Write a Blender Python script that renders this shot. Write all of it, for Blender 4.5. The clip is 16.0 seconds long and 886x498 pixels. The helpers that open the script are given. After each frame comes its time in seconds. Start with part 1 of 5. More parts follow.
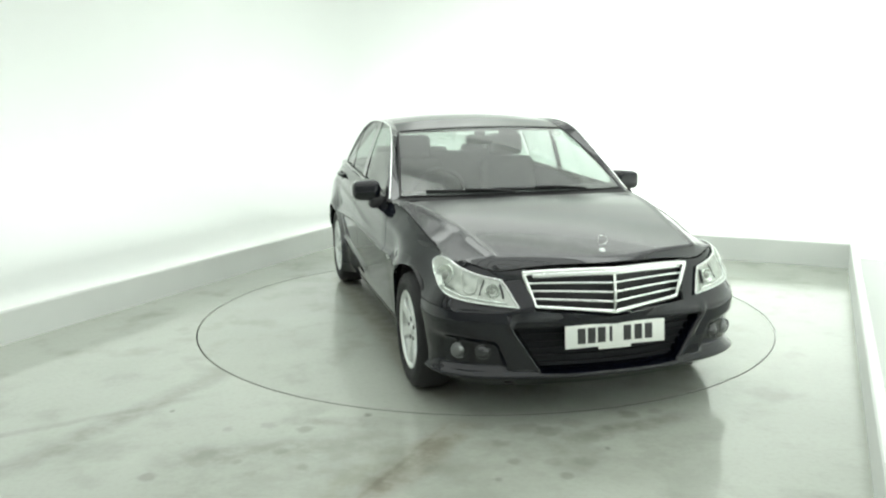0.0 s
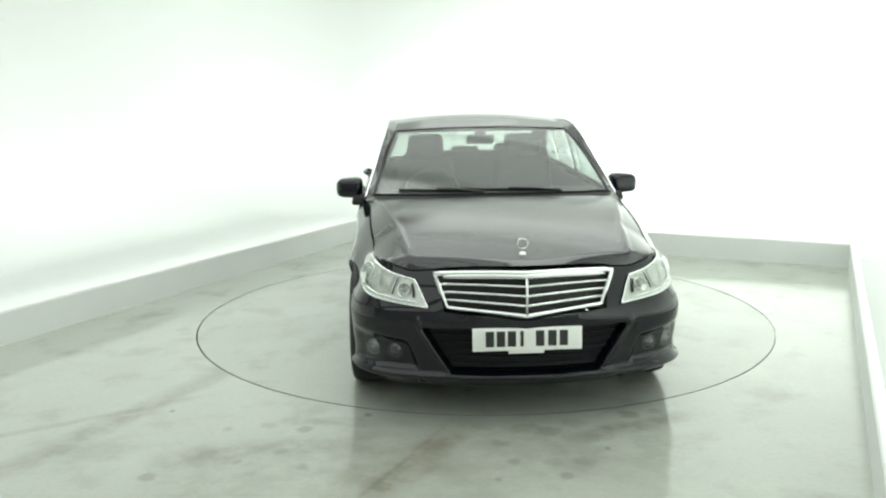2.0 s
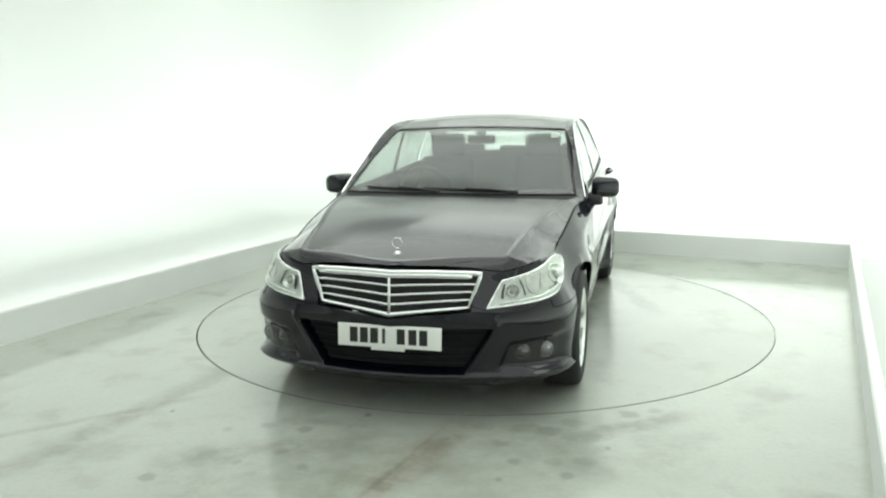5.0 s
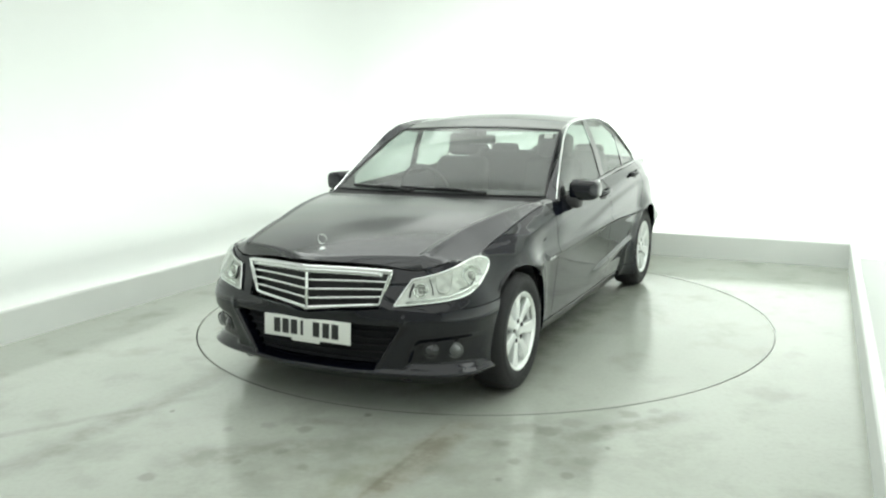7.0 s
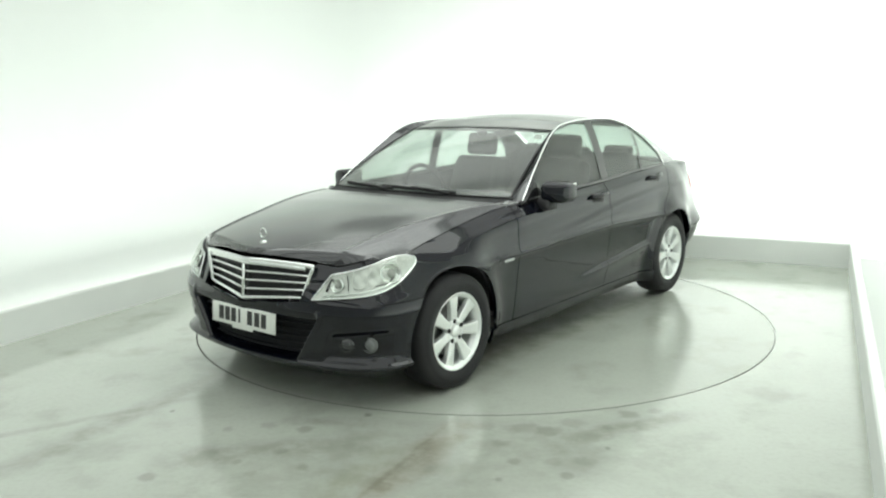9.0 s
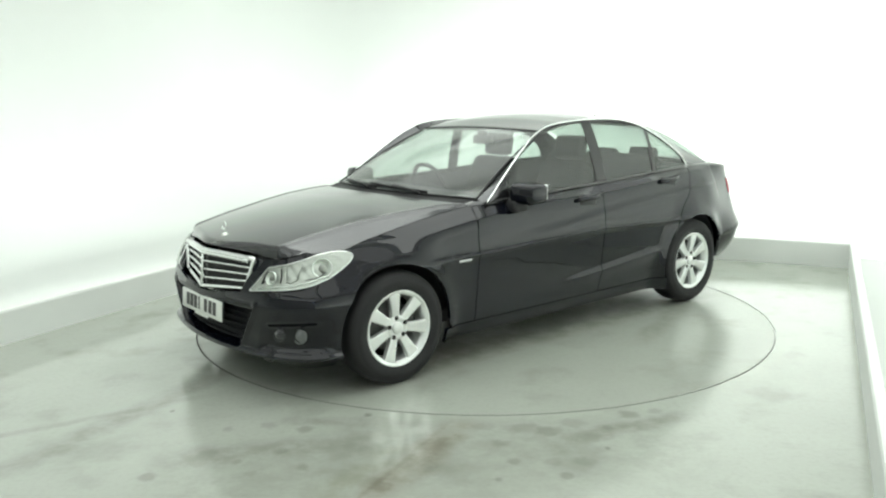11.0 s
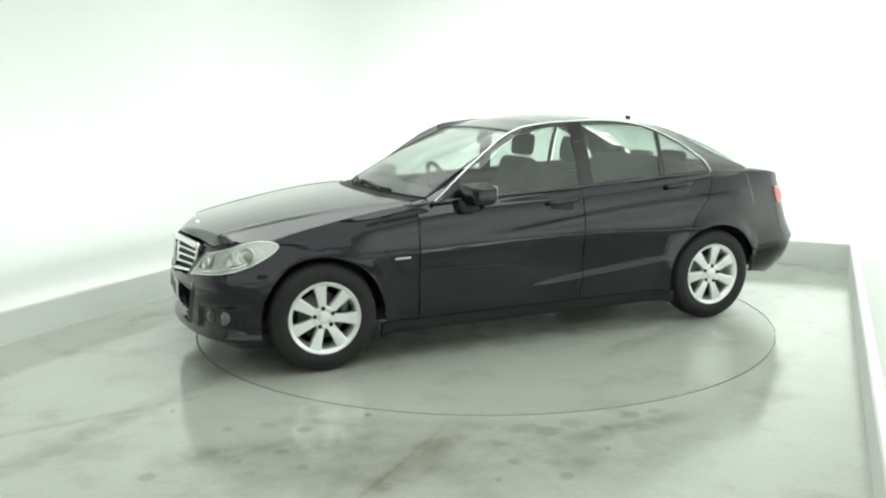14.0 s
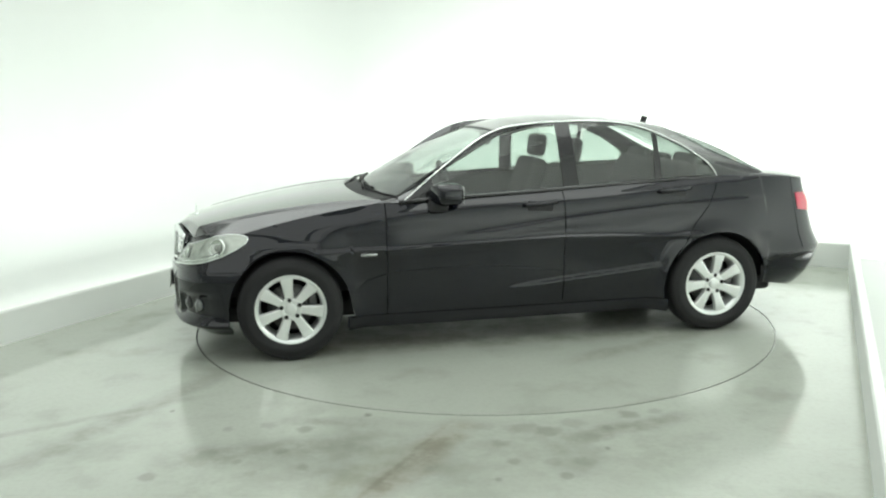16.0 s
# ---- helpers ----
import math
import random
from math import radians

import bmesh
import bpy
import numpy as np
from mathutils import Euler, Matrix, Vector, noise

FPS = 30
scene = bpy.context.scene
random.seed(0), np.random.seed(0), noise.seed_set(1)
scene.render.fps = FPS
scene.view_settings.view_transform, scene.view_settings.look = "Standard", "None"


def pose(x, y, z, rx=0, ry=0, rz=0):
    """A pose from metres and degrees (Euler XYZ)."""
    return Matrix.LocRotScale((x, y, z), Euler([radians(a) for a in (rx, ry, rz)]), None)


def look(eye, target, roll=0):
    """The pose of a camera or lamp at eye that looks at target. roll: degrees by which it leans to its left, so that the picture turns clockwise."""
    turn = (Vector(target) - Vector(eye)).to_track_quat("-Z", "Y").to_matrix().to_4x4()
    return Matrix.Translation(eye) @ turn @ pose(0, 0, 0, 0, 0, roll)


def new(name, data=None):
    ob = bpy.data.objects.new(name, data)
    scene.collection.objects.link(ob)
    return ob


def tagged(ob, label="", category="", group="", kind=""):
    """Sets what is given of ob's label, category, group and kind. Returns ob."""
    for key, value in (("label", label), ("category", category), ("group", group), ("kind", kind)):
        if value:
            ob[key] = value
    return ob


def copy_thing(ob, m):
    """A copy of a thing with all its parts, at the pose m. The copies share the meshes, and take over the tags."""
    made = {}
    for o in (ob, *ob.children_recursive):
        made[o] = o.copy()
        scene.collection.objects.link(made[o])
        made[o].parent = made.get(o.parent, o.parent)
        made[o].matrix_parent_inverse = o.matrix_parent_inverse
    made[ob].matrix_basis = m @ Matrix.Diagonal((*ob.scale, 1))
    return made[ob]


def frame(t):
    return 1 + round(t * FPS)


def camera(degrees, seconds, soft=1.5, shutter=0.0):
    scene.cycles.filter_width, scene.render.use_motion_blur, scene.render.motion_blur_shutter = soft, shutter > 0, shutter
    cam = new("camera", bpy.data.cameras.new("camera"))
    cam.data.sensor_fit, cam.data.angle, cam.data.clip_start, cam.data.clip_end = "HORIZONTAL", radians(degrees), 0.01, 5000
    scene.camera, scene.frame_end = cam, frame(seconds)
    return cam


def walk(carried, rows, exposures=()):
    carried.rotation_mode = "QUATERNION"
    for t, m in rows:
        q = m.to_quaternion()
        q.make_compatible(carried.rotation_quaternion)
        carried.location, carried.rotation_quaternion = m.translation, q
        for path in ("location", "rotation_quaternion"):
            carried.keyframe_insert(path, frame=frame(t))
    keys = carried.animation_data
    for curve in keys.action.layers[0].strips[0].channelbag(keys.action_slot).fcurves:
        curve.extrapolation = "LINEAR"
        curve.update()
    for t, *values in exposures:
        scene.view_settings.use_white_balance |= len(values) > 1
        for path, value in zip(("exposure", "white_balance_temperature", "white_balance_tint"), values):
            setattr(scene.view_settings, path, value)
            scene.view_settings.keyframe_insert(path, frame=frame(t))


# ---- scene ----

# camera: fixed on a stand before the turntable
cam = camera(56.8, 16.0, soft=2.2)
EYE = Vector((0.0, -5.849, 1.542))
AIM = EYE + Vector((-0.04634, 0.98255, -0.18012))
walk(cam, [(0.0, look(EYE, AIM, -0.762)), (16.0, look(EYE, AIM, -0.762))])

# world, lights and exposure
scene.view_settings.exposure = 0.0
world = bpy.data.worlds.new("world")
scene.world = world
world.use_nodes = True
world.node_tree.nodes["Background"].inputs[0].default_value = (0.9, 1.0, 0.92, 1)
world.node_tree.nodes["Background"].inputs[1].default_value = 0.3
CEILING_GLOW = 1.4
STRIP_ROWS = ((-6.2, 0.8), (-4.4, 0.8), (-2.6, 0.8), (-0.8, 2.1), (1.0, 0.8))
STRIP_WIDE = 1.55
WASH_GLOW = 0.8
BACK_GLOW = 1.15
TROUGH_GLOW = 105.0
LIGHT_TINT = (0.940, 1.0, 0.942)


# ---------- materials ----------
def material(name, color, rough=0.5, metal=0.0, coat=0.0, grain=0.0, grain_scale=40.0, bump=0.0, bump_scale=200.0, rough_vary=0.0, spec=0.5):
    m = bpy.data.materials.new(name)
    m.use_nodes = True
    t = m.node_tree
    b = t.nodes["Principled BSDF"]
    b.inputs["Base Color"].default_value = (*color, 1)
    b.inputs["Roughness"].default_value = rough
    b.inputs["Metallic"].default_value = metal
    b.inputs["Coat Weight"].default_value = coat
    b.inputs["Coat Roughness"].default_value = 0.04
    b.inputs["Specular IOR Level"].default_value = spec
    co = t.nodes.new("ShaderNodeTexCoord")
    if grain or rough_vary:
        n = t.nodes.new("ShaderNodeTexNoise")
        n.inputs["Scale"].default_value = grain_scale
        n.inputs["Detail"].default_value = 6
        t.links.new(co.outputs["Object"], n.inputs["Vector"])
        if grain:
            r = t.nodes.new("ShaderNodeMix")
            r.data_type = "RGBA"
            r.inputs[6].default_value = (*[c * (1 - grain) for c in color], 1)
            r.inputs[7].default_value = (*[min(1, c * (1 + grain)) for c in color], 1)
            t.links.new(n.outputs["Fac"], r.inputs[0])
            t.links.new(r.outputs[2], b.inputs["Base Color"])
        if rough_vary:
            q = t.nodes.new("ShaderNodeMapRange")
            q.inputs[3].default_value = max(0.02, rough - rough_vary)
            q.inputs[4].default_value = rough + rough_vary
            t.links.new(n.outputs["Fac"], q.inputs[0])
            t.links.new(q.outputs[0], b.inputs["Roughness"])
    if bump:
        n2 = t.nodes.new("ShaderNodeTexNoise")
        n2.inputs["Scale"].default_value = bump_scale
        n2.inputs["Detail"].default_value = 4
        t.links.new(co.outputs["Object"], n2.inputs["Vector"])
        u = t.nodes.new("ShaderNodeBump")
        u.inputs["Strength"].default_value = bump
        u.inputs["Distance"].default_value = 0.01
        t.links.new(n2.outputs["Fac"], u.inputs["Height"])
        t.links.new(u.outputs[0], b.inputs["Normal"])
    return m


def glass_material(name, tint, gloss=0.02, ior=1.8, mist=0.0):
    """Thin pane: tinted see-through with Fresnel gloss, and a film of fine drops."""
    m = bpy.data.materials.new(name)
    m.use_nodes = True
    t = m.node_tree
    t.nodes.clear()
    out = t.nodes.new("ShaderNodeOutputMaterial")
    mix = t.nodes.new("ShaderNodeMixShader")
    lw = t.nodes.new("ShaderNodeLayerWeight")
    lw.inputs[0].default_value = 0.5
    pw = t.nodes.new("ShaderNodeMath")
    pw.operation = "POWER"
    pw.inputs[1].default_value = 5.0
    fr = t.nodes.new("ShaderNodeMapRange")
    f0 = ((ior - 1) / (ior + 1)) ** 2
    fr.inputs[3].default_value, fr.inputs[4].default_value = f0, 1.0
    t.links.new(lw.outputs["Facing"], pw.inputs[0])
    t.links.new(pw.outputs[0], fr.inputs[0])
    tr = t.nodes.new("ShaderNodeBsdfTransparent")
    tr.inputs[0].default_value = (*tint, 1)
    gl = t.nodes.new("ShaderNodeBsdfGlossy")
    gl.inputs["Roughness"].default_value = gloss
    t.links.new(fr.outputs[0], mix.inputs[0])
    t.links.new(tr.outputs[0], mix.inputs[1])
    t.links.new(gl.outputs[0], mix.inputs[2])
    last = mix.outputs[0]
    if mist:
        df = t.nodes.new("ShaderNodeBsdfDiffuse")
        df.inputs[0].default_value = (0.8, 0.84, 0.81, 1)
        co = t.nodes.new("ShaderNodeTexCoord")
        n = t.nodes.new("ShaderNodeTexNoise")
        n.inputs["Scale"].default_value = 14
        n.inputs["Detail"].default_value = 8
        n.inputs["Roughness"].default_value = 0.7
        t.links.new(co.outputs["Object"], n.inputs["Vector"])
        r = t.nodes.new("ShaderNodeMapRange")
        r.inputs[1].default_value, r.inputs[2].default_value = 0.3, 0.7
        r.inputs[3].default_value, r.inputs[4].default_value = mist * 0.65, mist * 1.35
        t.links.new(n.outputs["Fac"], r.inputs[0])
        film = t.nodes.new("ShaderNodeMixShader")
        t.links.new(r.outputs[0], film.inputs[0])
        t.links.new(last, film.inputs[1])
        t.links.new(df.outputs[0], film.inputs[2])
        last = film.outputs[0]
    t.links.new(last, out.inputs[0])
    return m


def glow_material(name, color, strength):
    m = bpy.data.materials.new(name)
    m.use_nodes = True
    t = m.node_tree
    t.nodes.clear()
    out = t.nodes.new("ShaderNodeOutputMaterial")
    e = t.nodes.new("ShaderNodeEmission")
    e.inputs[0].default_value = (*color, 1)
    e.inputs[1].default_value = strength
    t.links.new(e.outputs[0], out.inputs[0])
    return m


def floor_material(name, streaks, seed, spots=(), gloss=0.12, shade=1.0):
    """Grey-green sealed concrete, wet-looking, with blotches, brown tyre dirt and worn gloss."""
    m = bpy.data.materials.new(name)
    m.use_nodes = True
    t = m.node_tree
    N, L = t.nodes.new, t.links.new
    b = t.nodes["Principled BSDF"]
    co = N("ShaderNodeTexCoord")

    def noise_tex(scale, detail=5, rough=0.55, stretch=(1, 1, 1), turn=0.0, off=0.0):
        mp = N("ShaderNodeMapping")
        mp.inputs["Scale"].default_value = stretch
        mp.inputs["Rotation"].default_value = (0, 0, turn)
        mp.inputs["Location"].default_value = (seed + off, seed * 0.7, 0)
        L(co.outputs["Object"], mp.inputs["Vector"])
        n = N("ShaderNodeTexNoise")
        n.inputs["Scale"].default_value = scale
        n.inputs["Detail"].default_value = detail
        n.inputs["Roughness"].default_value = rough
        L(mp.outputs[0], n.inputs["Vector"])
        return n.outputs["Fac"]

    def remap(v, a, c, lo=0.0, hi=1.0):
        r = N("ShaderNodeMapRange")
        r.interpolation_type = "SMOOTHSTEP"
        r.inputs[1].default_value, r.inputs[2].default_value = a, c
        r.inputs[3].default_value, r.inputs[4].default_value = lo, hi
        L(v, r.inputs[0])
        return r.outputs[0]

    def math_node(op, a, c):
        r = N("ShaderNodeMath")
        r.operation = op
        for k, v in ((0, a), (1, c)):
            if isinstance(v, (int, float)):
                r.inputs[k].default_value = v
            else:
                L(v, r.inputs[k])
        return r.outputs[0]

    def blend(fac, a, c):
        r = N("ShaderNodeMix")
        r.data_type = "RGBA"
        L(fac, r.inputs[0])
        for k, v in ((6, a), (7, c)):
            if isinstance(v, tuple):
                r.inputs[k].default_value = (*v, 1)
            else:
                L(v, r.inputs[k])
        return r.outputs[2]

    big = noise_tex(0.55, 4)
    mid = noise_tex(2.6, 6, off=3.0)
    fine = noise_tex(38, 5, off=7.0)
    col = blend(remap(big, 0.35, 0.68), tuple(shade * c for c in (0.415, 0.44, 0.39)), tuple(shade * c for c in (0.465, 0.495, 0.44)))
    col = blend(remap(mid, 0.49, 0.74, 0, 0.55), col, (0.27, 0.285, 0.245))
    col = blend(remap(fine, 0.4, 0.75, 0, 0.16), col, (0.28, 0.29, 0.25))
    sep = N("ShaderNodeSeparateXYZ")
    L(co.outputs["Object"], sep.inputs[0])
    for (x0, y0, x1, y1, width, strength, tone) in streaks:
        ln = math.hypot(x1 - x0, y1 - y0)
        ux, uy = (x1 - x0) / ln, (y1 - y0) / ln
        px = math_node("SUBTRACT", sep.outputs[0], x0)
        py = math_node("SUBTRACT", sep.outputs[1], y0)
        along = math_node("ADD", math_node("MULTIPLY", px, ux), math_node("MULTIPLY", py, uy))
        across = math_node("ADD", math_node("MULTIPLY", px, -uy), math_node("MULTIPLY", py, ux))
        wob = math_node("MULTIPLY", math_node("SUBTRACT", mid, 0.5), min(width * 1.6, 0.14))
        dist = math_node("ABSOLUTE", math_node("ADD", across, wob), 0.0)
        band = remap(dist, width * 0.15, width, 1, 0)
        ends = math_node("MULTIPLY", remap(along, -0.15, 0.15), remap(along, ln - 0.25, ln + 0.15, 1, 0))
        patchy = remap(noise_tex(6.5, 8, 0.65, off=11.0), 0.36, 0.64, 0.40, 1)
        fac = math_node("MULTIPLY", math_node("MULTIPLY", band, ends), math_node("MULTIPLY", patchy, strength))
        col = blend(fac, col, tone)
    ragged = math_node("SUBTRACT", noise_tex(9.0, 6, 0.6, off=15.0), 0.5)
    for k, (x, y, r) in enumerate(spots):
        dx = math_node("MULTIPLY", math_node("SUBTRACT", sep.outputs[0], x), 1 / r)
        dy = math_node("MULTIPLY", math_node("SUBTRACT", sep.outputs[1], y), 1 / (r * 0.8 + 0.01))
        far = math_node("SQRT", math_node("ADD", math_node("MULTIPLY", dx, dx), math_node("MULTIPLY", dy, dy)), 0.0)
        fac = remap(math_node("ADD", far, math_node("MULTIPLY", ragged, 2.4)), 0.35, 1.15, 0.30 + 0.18 * (k % 3) / 2, 0)
        col = blend(fac, col, (0.20, 0.205, 0.18) if r > 0.03 else (0.09, 0.09, 0.08))
    L(col, b.inputs["Base Color"])
    L(remap(big, 0.3, 0.7, gloss * 0.8, gloss * 1.25), b.inputs["Roughness"])
    b.inputs["Specular IOR Level"].default_value = 0.85
    bp = N("ShaderNodeBump")
    bp.inputs["Strength"].default_value = 0.07
    bp.inputs["Distance"].default_value = 0.02
    L(noise_tex(7.0, 3, off=5.0), bp.inputs["Height"])
    L(bp.outputs[0], b.inputs["Normal"])
    return m


DIRT = (0.23, 0.20, 0.15)
GREY_DIRT = (0.20, 0.205, 0.175)
BROWN_LINE = (0.15, 0.125, 0.085)
GREEN_DIRT = (0.25, 0.255, 0.16)
# small drying marks: x, y, half width
SPOTS = [(-0.01, -2.15, 0.069), (0.19, -2.16, 0.086), (0.31, -2.21, 0.068), (0.44, -2.1, 0.088), (0.6, -2.14, 0.034), (0.73, -1.99, 0.062), (0.86, -1.94, 0.044), (0.08, -2.34, 0.051), (0.14, -2.53, 0.035), (0.31, -2.53, 0.047), (0.43, -2.53, 0.055), (0.35, -2.66, 0.038), (0.07, -2.7, 0.022), (0.56, -2.39, 0.018), (-0.57, -2.01, 0.027), (-1.03, -2.14, 0.046), (-0.89, -2.44, 0.042), (-0.84, -2.2, 0.044), (-1.22, -2.47, 0.056), (-1.06, -2.55, 0.033), (-1.4, -2.71, 0.047), (-0.98, -2.67, 0.039), (-0.22, -2.6, 0.047), (-1.57, -1.97, 0.018), (-1.22, -2.19, 0.035), (-0.77, -2.59, 0.039)]
M_FLOOR = floor_material("sealed_concrete", [
    (-0.45, -2.91, -0.08, -2.10, 0.14, 0.85, DIRT),
    (-0.50, -2.91, -0.17, -2.13, 0.022, 0.45, BROWN_LINE),
    (-0.65, -2.91, -0.39, -2.38, 0.13, 0.35, GREEN_DIRT),
    (-1.35, -2.75, 1.0, -2.25, 0.60, 0.38, GREY_DIRT),
    (-2.20, -3.0, -1.50, -1.42, 0.13, 0.55, GREY_DIRT),
    (-2.75, -2.6, -1.45, -1.75, 0.05, 0.35, GREY_DIRT),
    (0.40, -2.30, 1.05, -1.98, 0.10, 0.55, GREY_DIRT),
    (-1.40, -2.55, -0.45, -2.30, 0.16, 0.45, GREY_DIRT),
    (-0.95, -2.08, -0.35, -2.12, 0.08, 0.5, GREY_DIRT),
], 0.0, SPOTS)
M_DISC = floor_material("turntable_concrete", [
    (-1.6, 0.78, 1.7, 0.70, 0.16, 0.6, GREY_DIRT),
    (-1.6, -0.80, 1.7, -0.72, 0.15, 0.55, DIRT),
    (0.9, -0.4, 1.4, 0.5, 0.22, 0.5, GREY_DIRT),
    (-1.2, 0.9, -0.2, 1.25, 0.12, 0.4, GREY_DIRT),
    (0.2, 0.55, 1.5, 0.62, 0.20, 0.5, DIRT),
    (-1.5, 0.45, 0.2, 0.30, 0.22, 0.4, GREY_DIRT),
    # wide dirty band under the car, which also has the car's shade painted in
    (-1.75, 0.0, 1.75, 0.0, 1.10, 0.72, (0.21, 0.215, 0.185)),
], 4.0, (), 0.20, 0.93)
M_PIT = material("dark_gap", (0.05, 0.05, 0.048), 0.9)
M_EDGE = material("edge_concrete", (0.17, 0.175, 0.16), 0.8, grain=0.2, grain_scale=30)
M_KERB = material("kerb_paint", (0.76, 0.785, 0.755), 0.45, grain=0.05, grain_scale=3.0, bump=0.03, bump_scale=60)
M_WALL = material("white_wall", (0.66, 0.68, 0.66), 0.8, grain=0.02, grain_scale=1.2, bump=0.02, bump_scale=90)
M_ADDED_WALL = material("added_wall_grey", (0.50, 0.51, 0.50), 0.5, grain=0.1, grain_scale=6)
M_CEIL = material("pale_ceiling", (0.62, 0.64, 0.62), 0.9, grain=0.02, grain_scale=2.0)
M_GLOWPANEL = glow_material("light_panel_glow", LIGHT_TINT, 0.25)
M_WASH = glow_material("wash_panel_glow", LIGHT_TINT, 0.25)
M_TUBE = glow_material("tube_glow", LIGHT_TINT, 4.0)
M_METAL_WHITE = material("white_enamel", (0.75, 0.76, 0.74), 0.4, grain=0.04)

def wet_paint(name, metal, ior, coat_rough, sheen, sheen_rough, beads):
    """Blue-black paint under a clear coat with drying water beads."""
    m = material(name, (0.0024, 0.0031, 0.0066), 0.42, metal=metal, coat=1.0, grain=0.25, grain_scale=900, spec=0.0)
    t = m.node_tree
    b = t.nodes["Principled BSDF"]
    b.inputs["Coat IOR"].default_value = ior
    b.inputs["Coat Roughness"].default_value = coat_rough
    b.inputs["Sheen Weight"].default_value = sheen
    # small pale patch inside the screen
    b.inputs["Sheen Roughness"].default_value = sheen_rough
    co = t.nodes.new("ShaderNodeTexCoord")
    drops = t.nodes.new("ShaderNodeTexVoronoi")
    drops.inputs["Scale"].default_value = 95
    t.links.new(co.outputs["Object"], drops.inputs["Vector"])
    r = t.nodes.new("ShaderNodeMapRange")
    r.inputs[1].default_value, r.inputs[2].default_value = 0.0, 0.42
    r.inputs[3].default_value, r.inputs[4].default_value = 1.0, 0.0
    t.links.new(drops.outputs["Distance"], r.inputs[0])
    n = t.nodes.new("ShaderNodeTexNoise")
    n.inputs["Scale"].default_value = 9
    t.links.new(co.outputs["Object"], n.inputs["Vector"])
    k = t.nodes.new("ShaderNodeMath")
    k.operation = "MULTIPLY"
    t.links.new(r.outputs[0], k.inputs[0])
    t.links.new(n.outputs["Fac"], k.inputs[1])
    u = t.nodes.new("ShaderNodeBump")
    u.inputs["Strength"].default_value = beads
    u.inputs["Distance"].default_value = 0.002
    t.links.new(k.outputs[0], u.inputs["Height"])
    t.links.new(u.outputs[0], b.inputs["Coat Normal"])
    return m


M_PAINT = wet_paint("black_paint", 0.0, 1.52, 0.04, 0.02, 0.25, 0.015)
M_WET = wet_paint("wet_black_paint", 1.0, 1.85, 0.12, 1.0, 0.20, 0.09)
M_BLACK = material("black_plastic", (0.007, 0.007, 0.008), 0.55, grain=0.2, grain_scale=300, bump=0.05, bump_scale=600)
M_INTAKE = material("intake_plastic", (0.0075, 0.008, 0.010), 0.7, grain=0.3, grain_scale=120, spec=0.3)
M_TRIM = material("gloss_black_trim", (0.008, 0.008, 0.009), 0.18, coat=0.5, grain=0.1)
M_CHROME = material("chrome", (0.82, 0.84, 0.83), 0.12, metal=1.0, grain=0.02, rough_vary=0.04)
M_ALLOY = material("silver_alloy", (0.78, 0.80, 0.79), 0.30, metal=0.75, grain=0.05, grain_scale=200, rough_vary=0.06)
M_BRAKE = material("brake_steel", (0.18, 0.18, 0.18), 0.45, metal=0.8, grain=0.2, grain_scale=120)
M_RUBBER = material("tyre_rubber", (0.009, 0.009, 0.010), 0.72, grain=0.25, grain_scale=150, bump=0.15, bump_scale=350)
M_FABRIC = material("dark_fabric", (0.011, 0.0115, 0.012), 0.9, grain=0.3, grain_scale=400, bump=0.2, bump_scale=800)
M_DASH = material("dash_vinyl", (0.011, 0.011, 0.012), 0.6, grain=0.2, grain_scale=250, bump=0.1, bump_scale=700)
M_HEADLINER = material("headliner", (0.30, 0.30, 0.28), 0.95, grain=0.06, grain_scale=300)
M_PLATE = material("plate_white", (0.78, 0.80, 0.76), 0.25, grain=0.02)
M_INK = material("plate_ink", (0.015, 0.015, 0.015), 0.4)
M_FOG = material("fog_glass", (0.15, 0.16, 0.16), 0.2, metal=0.5, coat=1.0, grain=0.3, grain_scale=120)
M_BULB_DARK = material("fog_glass_dark", (0.04, 0.042, 0.045), 0.2, metal=0.4, coat=1.0, grain=0.3, grain_scale=120)
M_REFLECTOR = material("lamp_reflector", (0.52, 0.54, 0.51), 0.34, metal=0.8, grain=0.25, grain_scale=45, rough_vary=0.10)
M_PROJECTOR = material("projector_glass", (0.32, 0.33, 0.31), 0.1, metal=0.3, coat=1.0, grain=0.2, grain_scale=90)
M_BULB = material("lamp_bowl", (0.70, 0.73, 0.70), 0.2, metal=0.85, grain=0.1, grain_scale=90)
M_RED = material("red_lens", (0.36, 0.015, 0.04), 0.12, coat=1.0, grain=0.15, grain_scale=80)
M_BADGE = material("badge_metal", (0.45, 0.46, 0.46), 0.2, metal=0.9, grain=0.05)
M_SCREEN_PATCH = material("pale_patch", (0.75, 0.76, 0.72), 0.6, grain=0.03)
M_GLASS = glass_material("window_glass", (0.57, 0.64, 0.60), mist=0.048)
M_SCREEN = glass_material("windscreen_glass", (0.70, 0.76, 0.73), gloss=0.10, ior=2.0, mist=0.085)
M_LENS = glass_material("clear_lens", (0.96, 0.98, 0.96), ior=1.45)


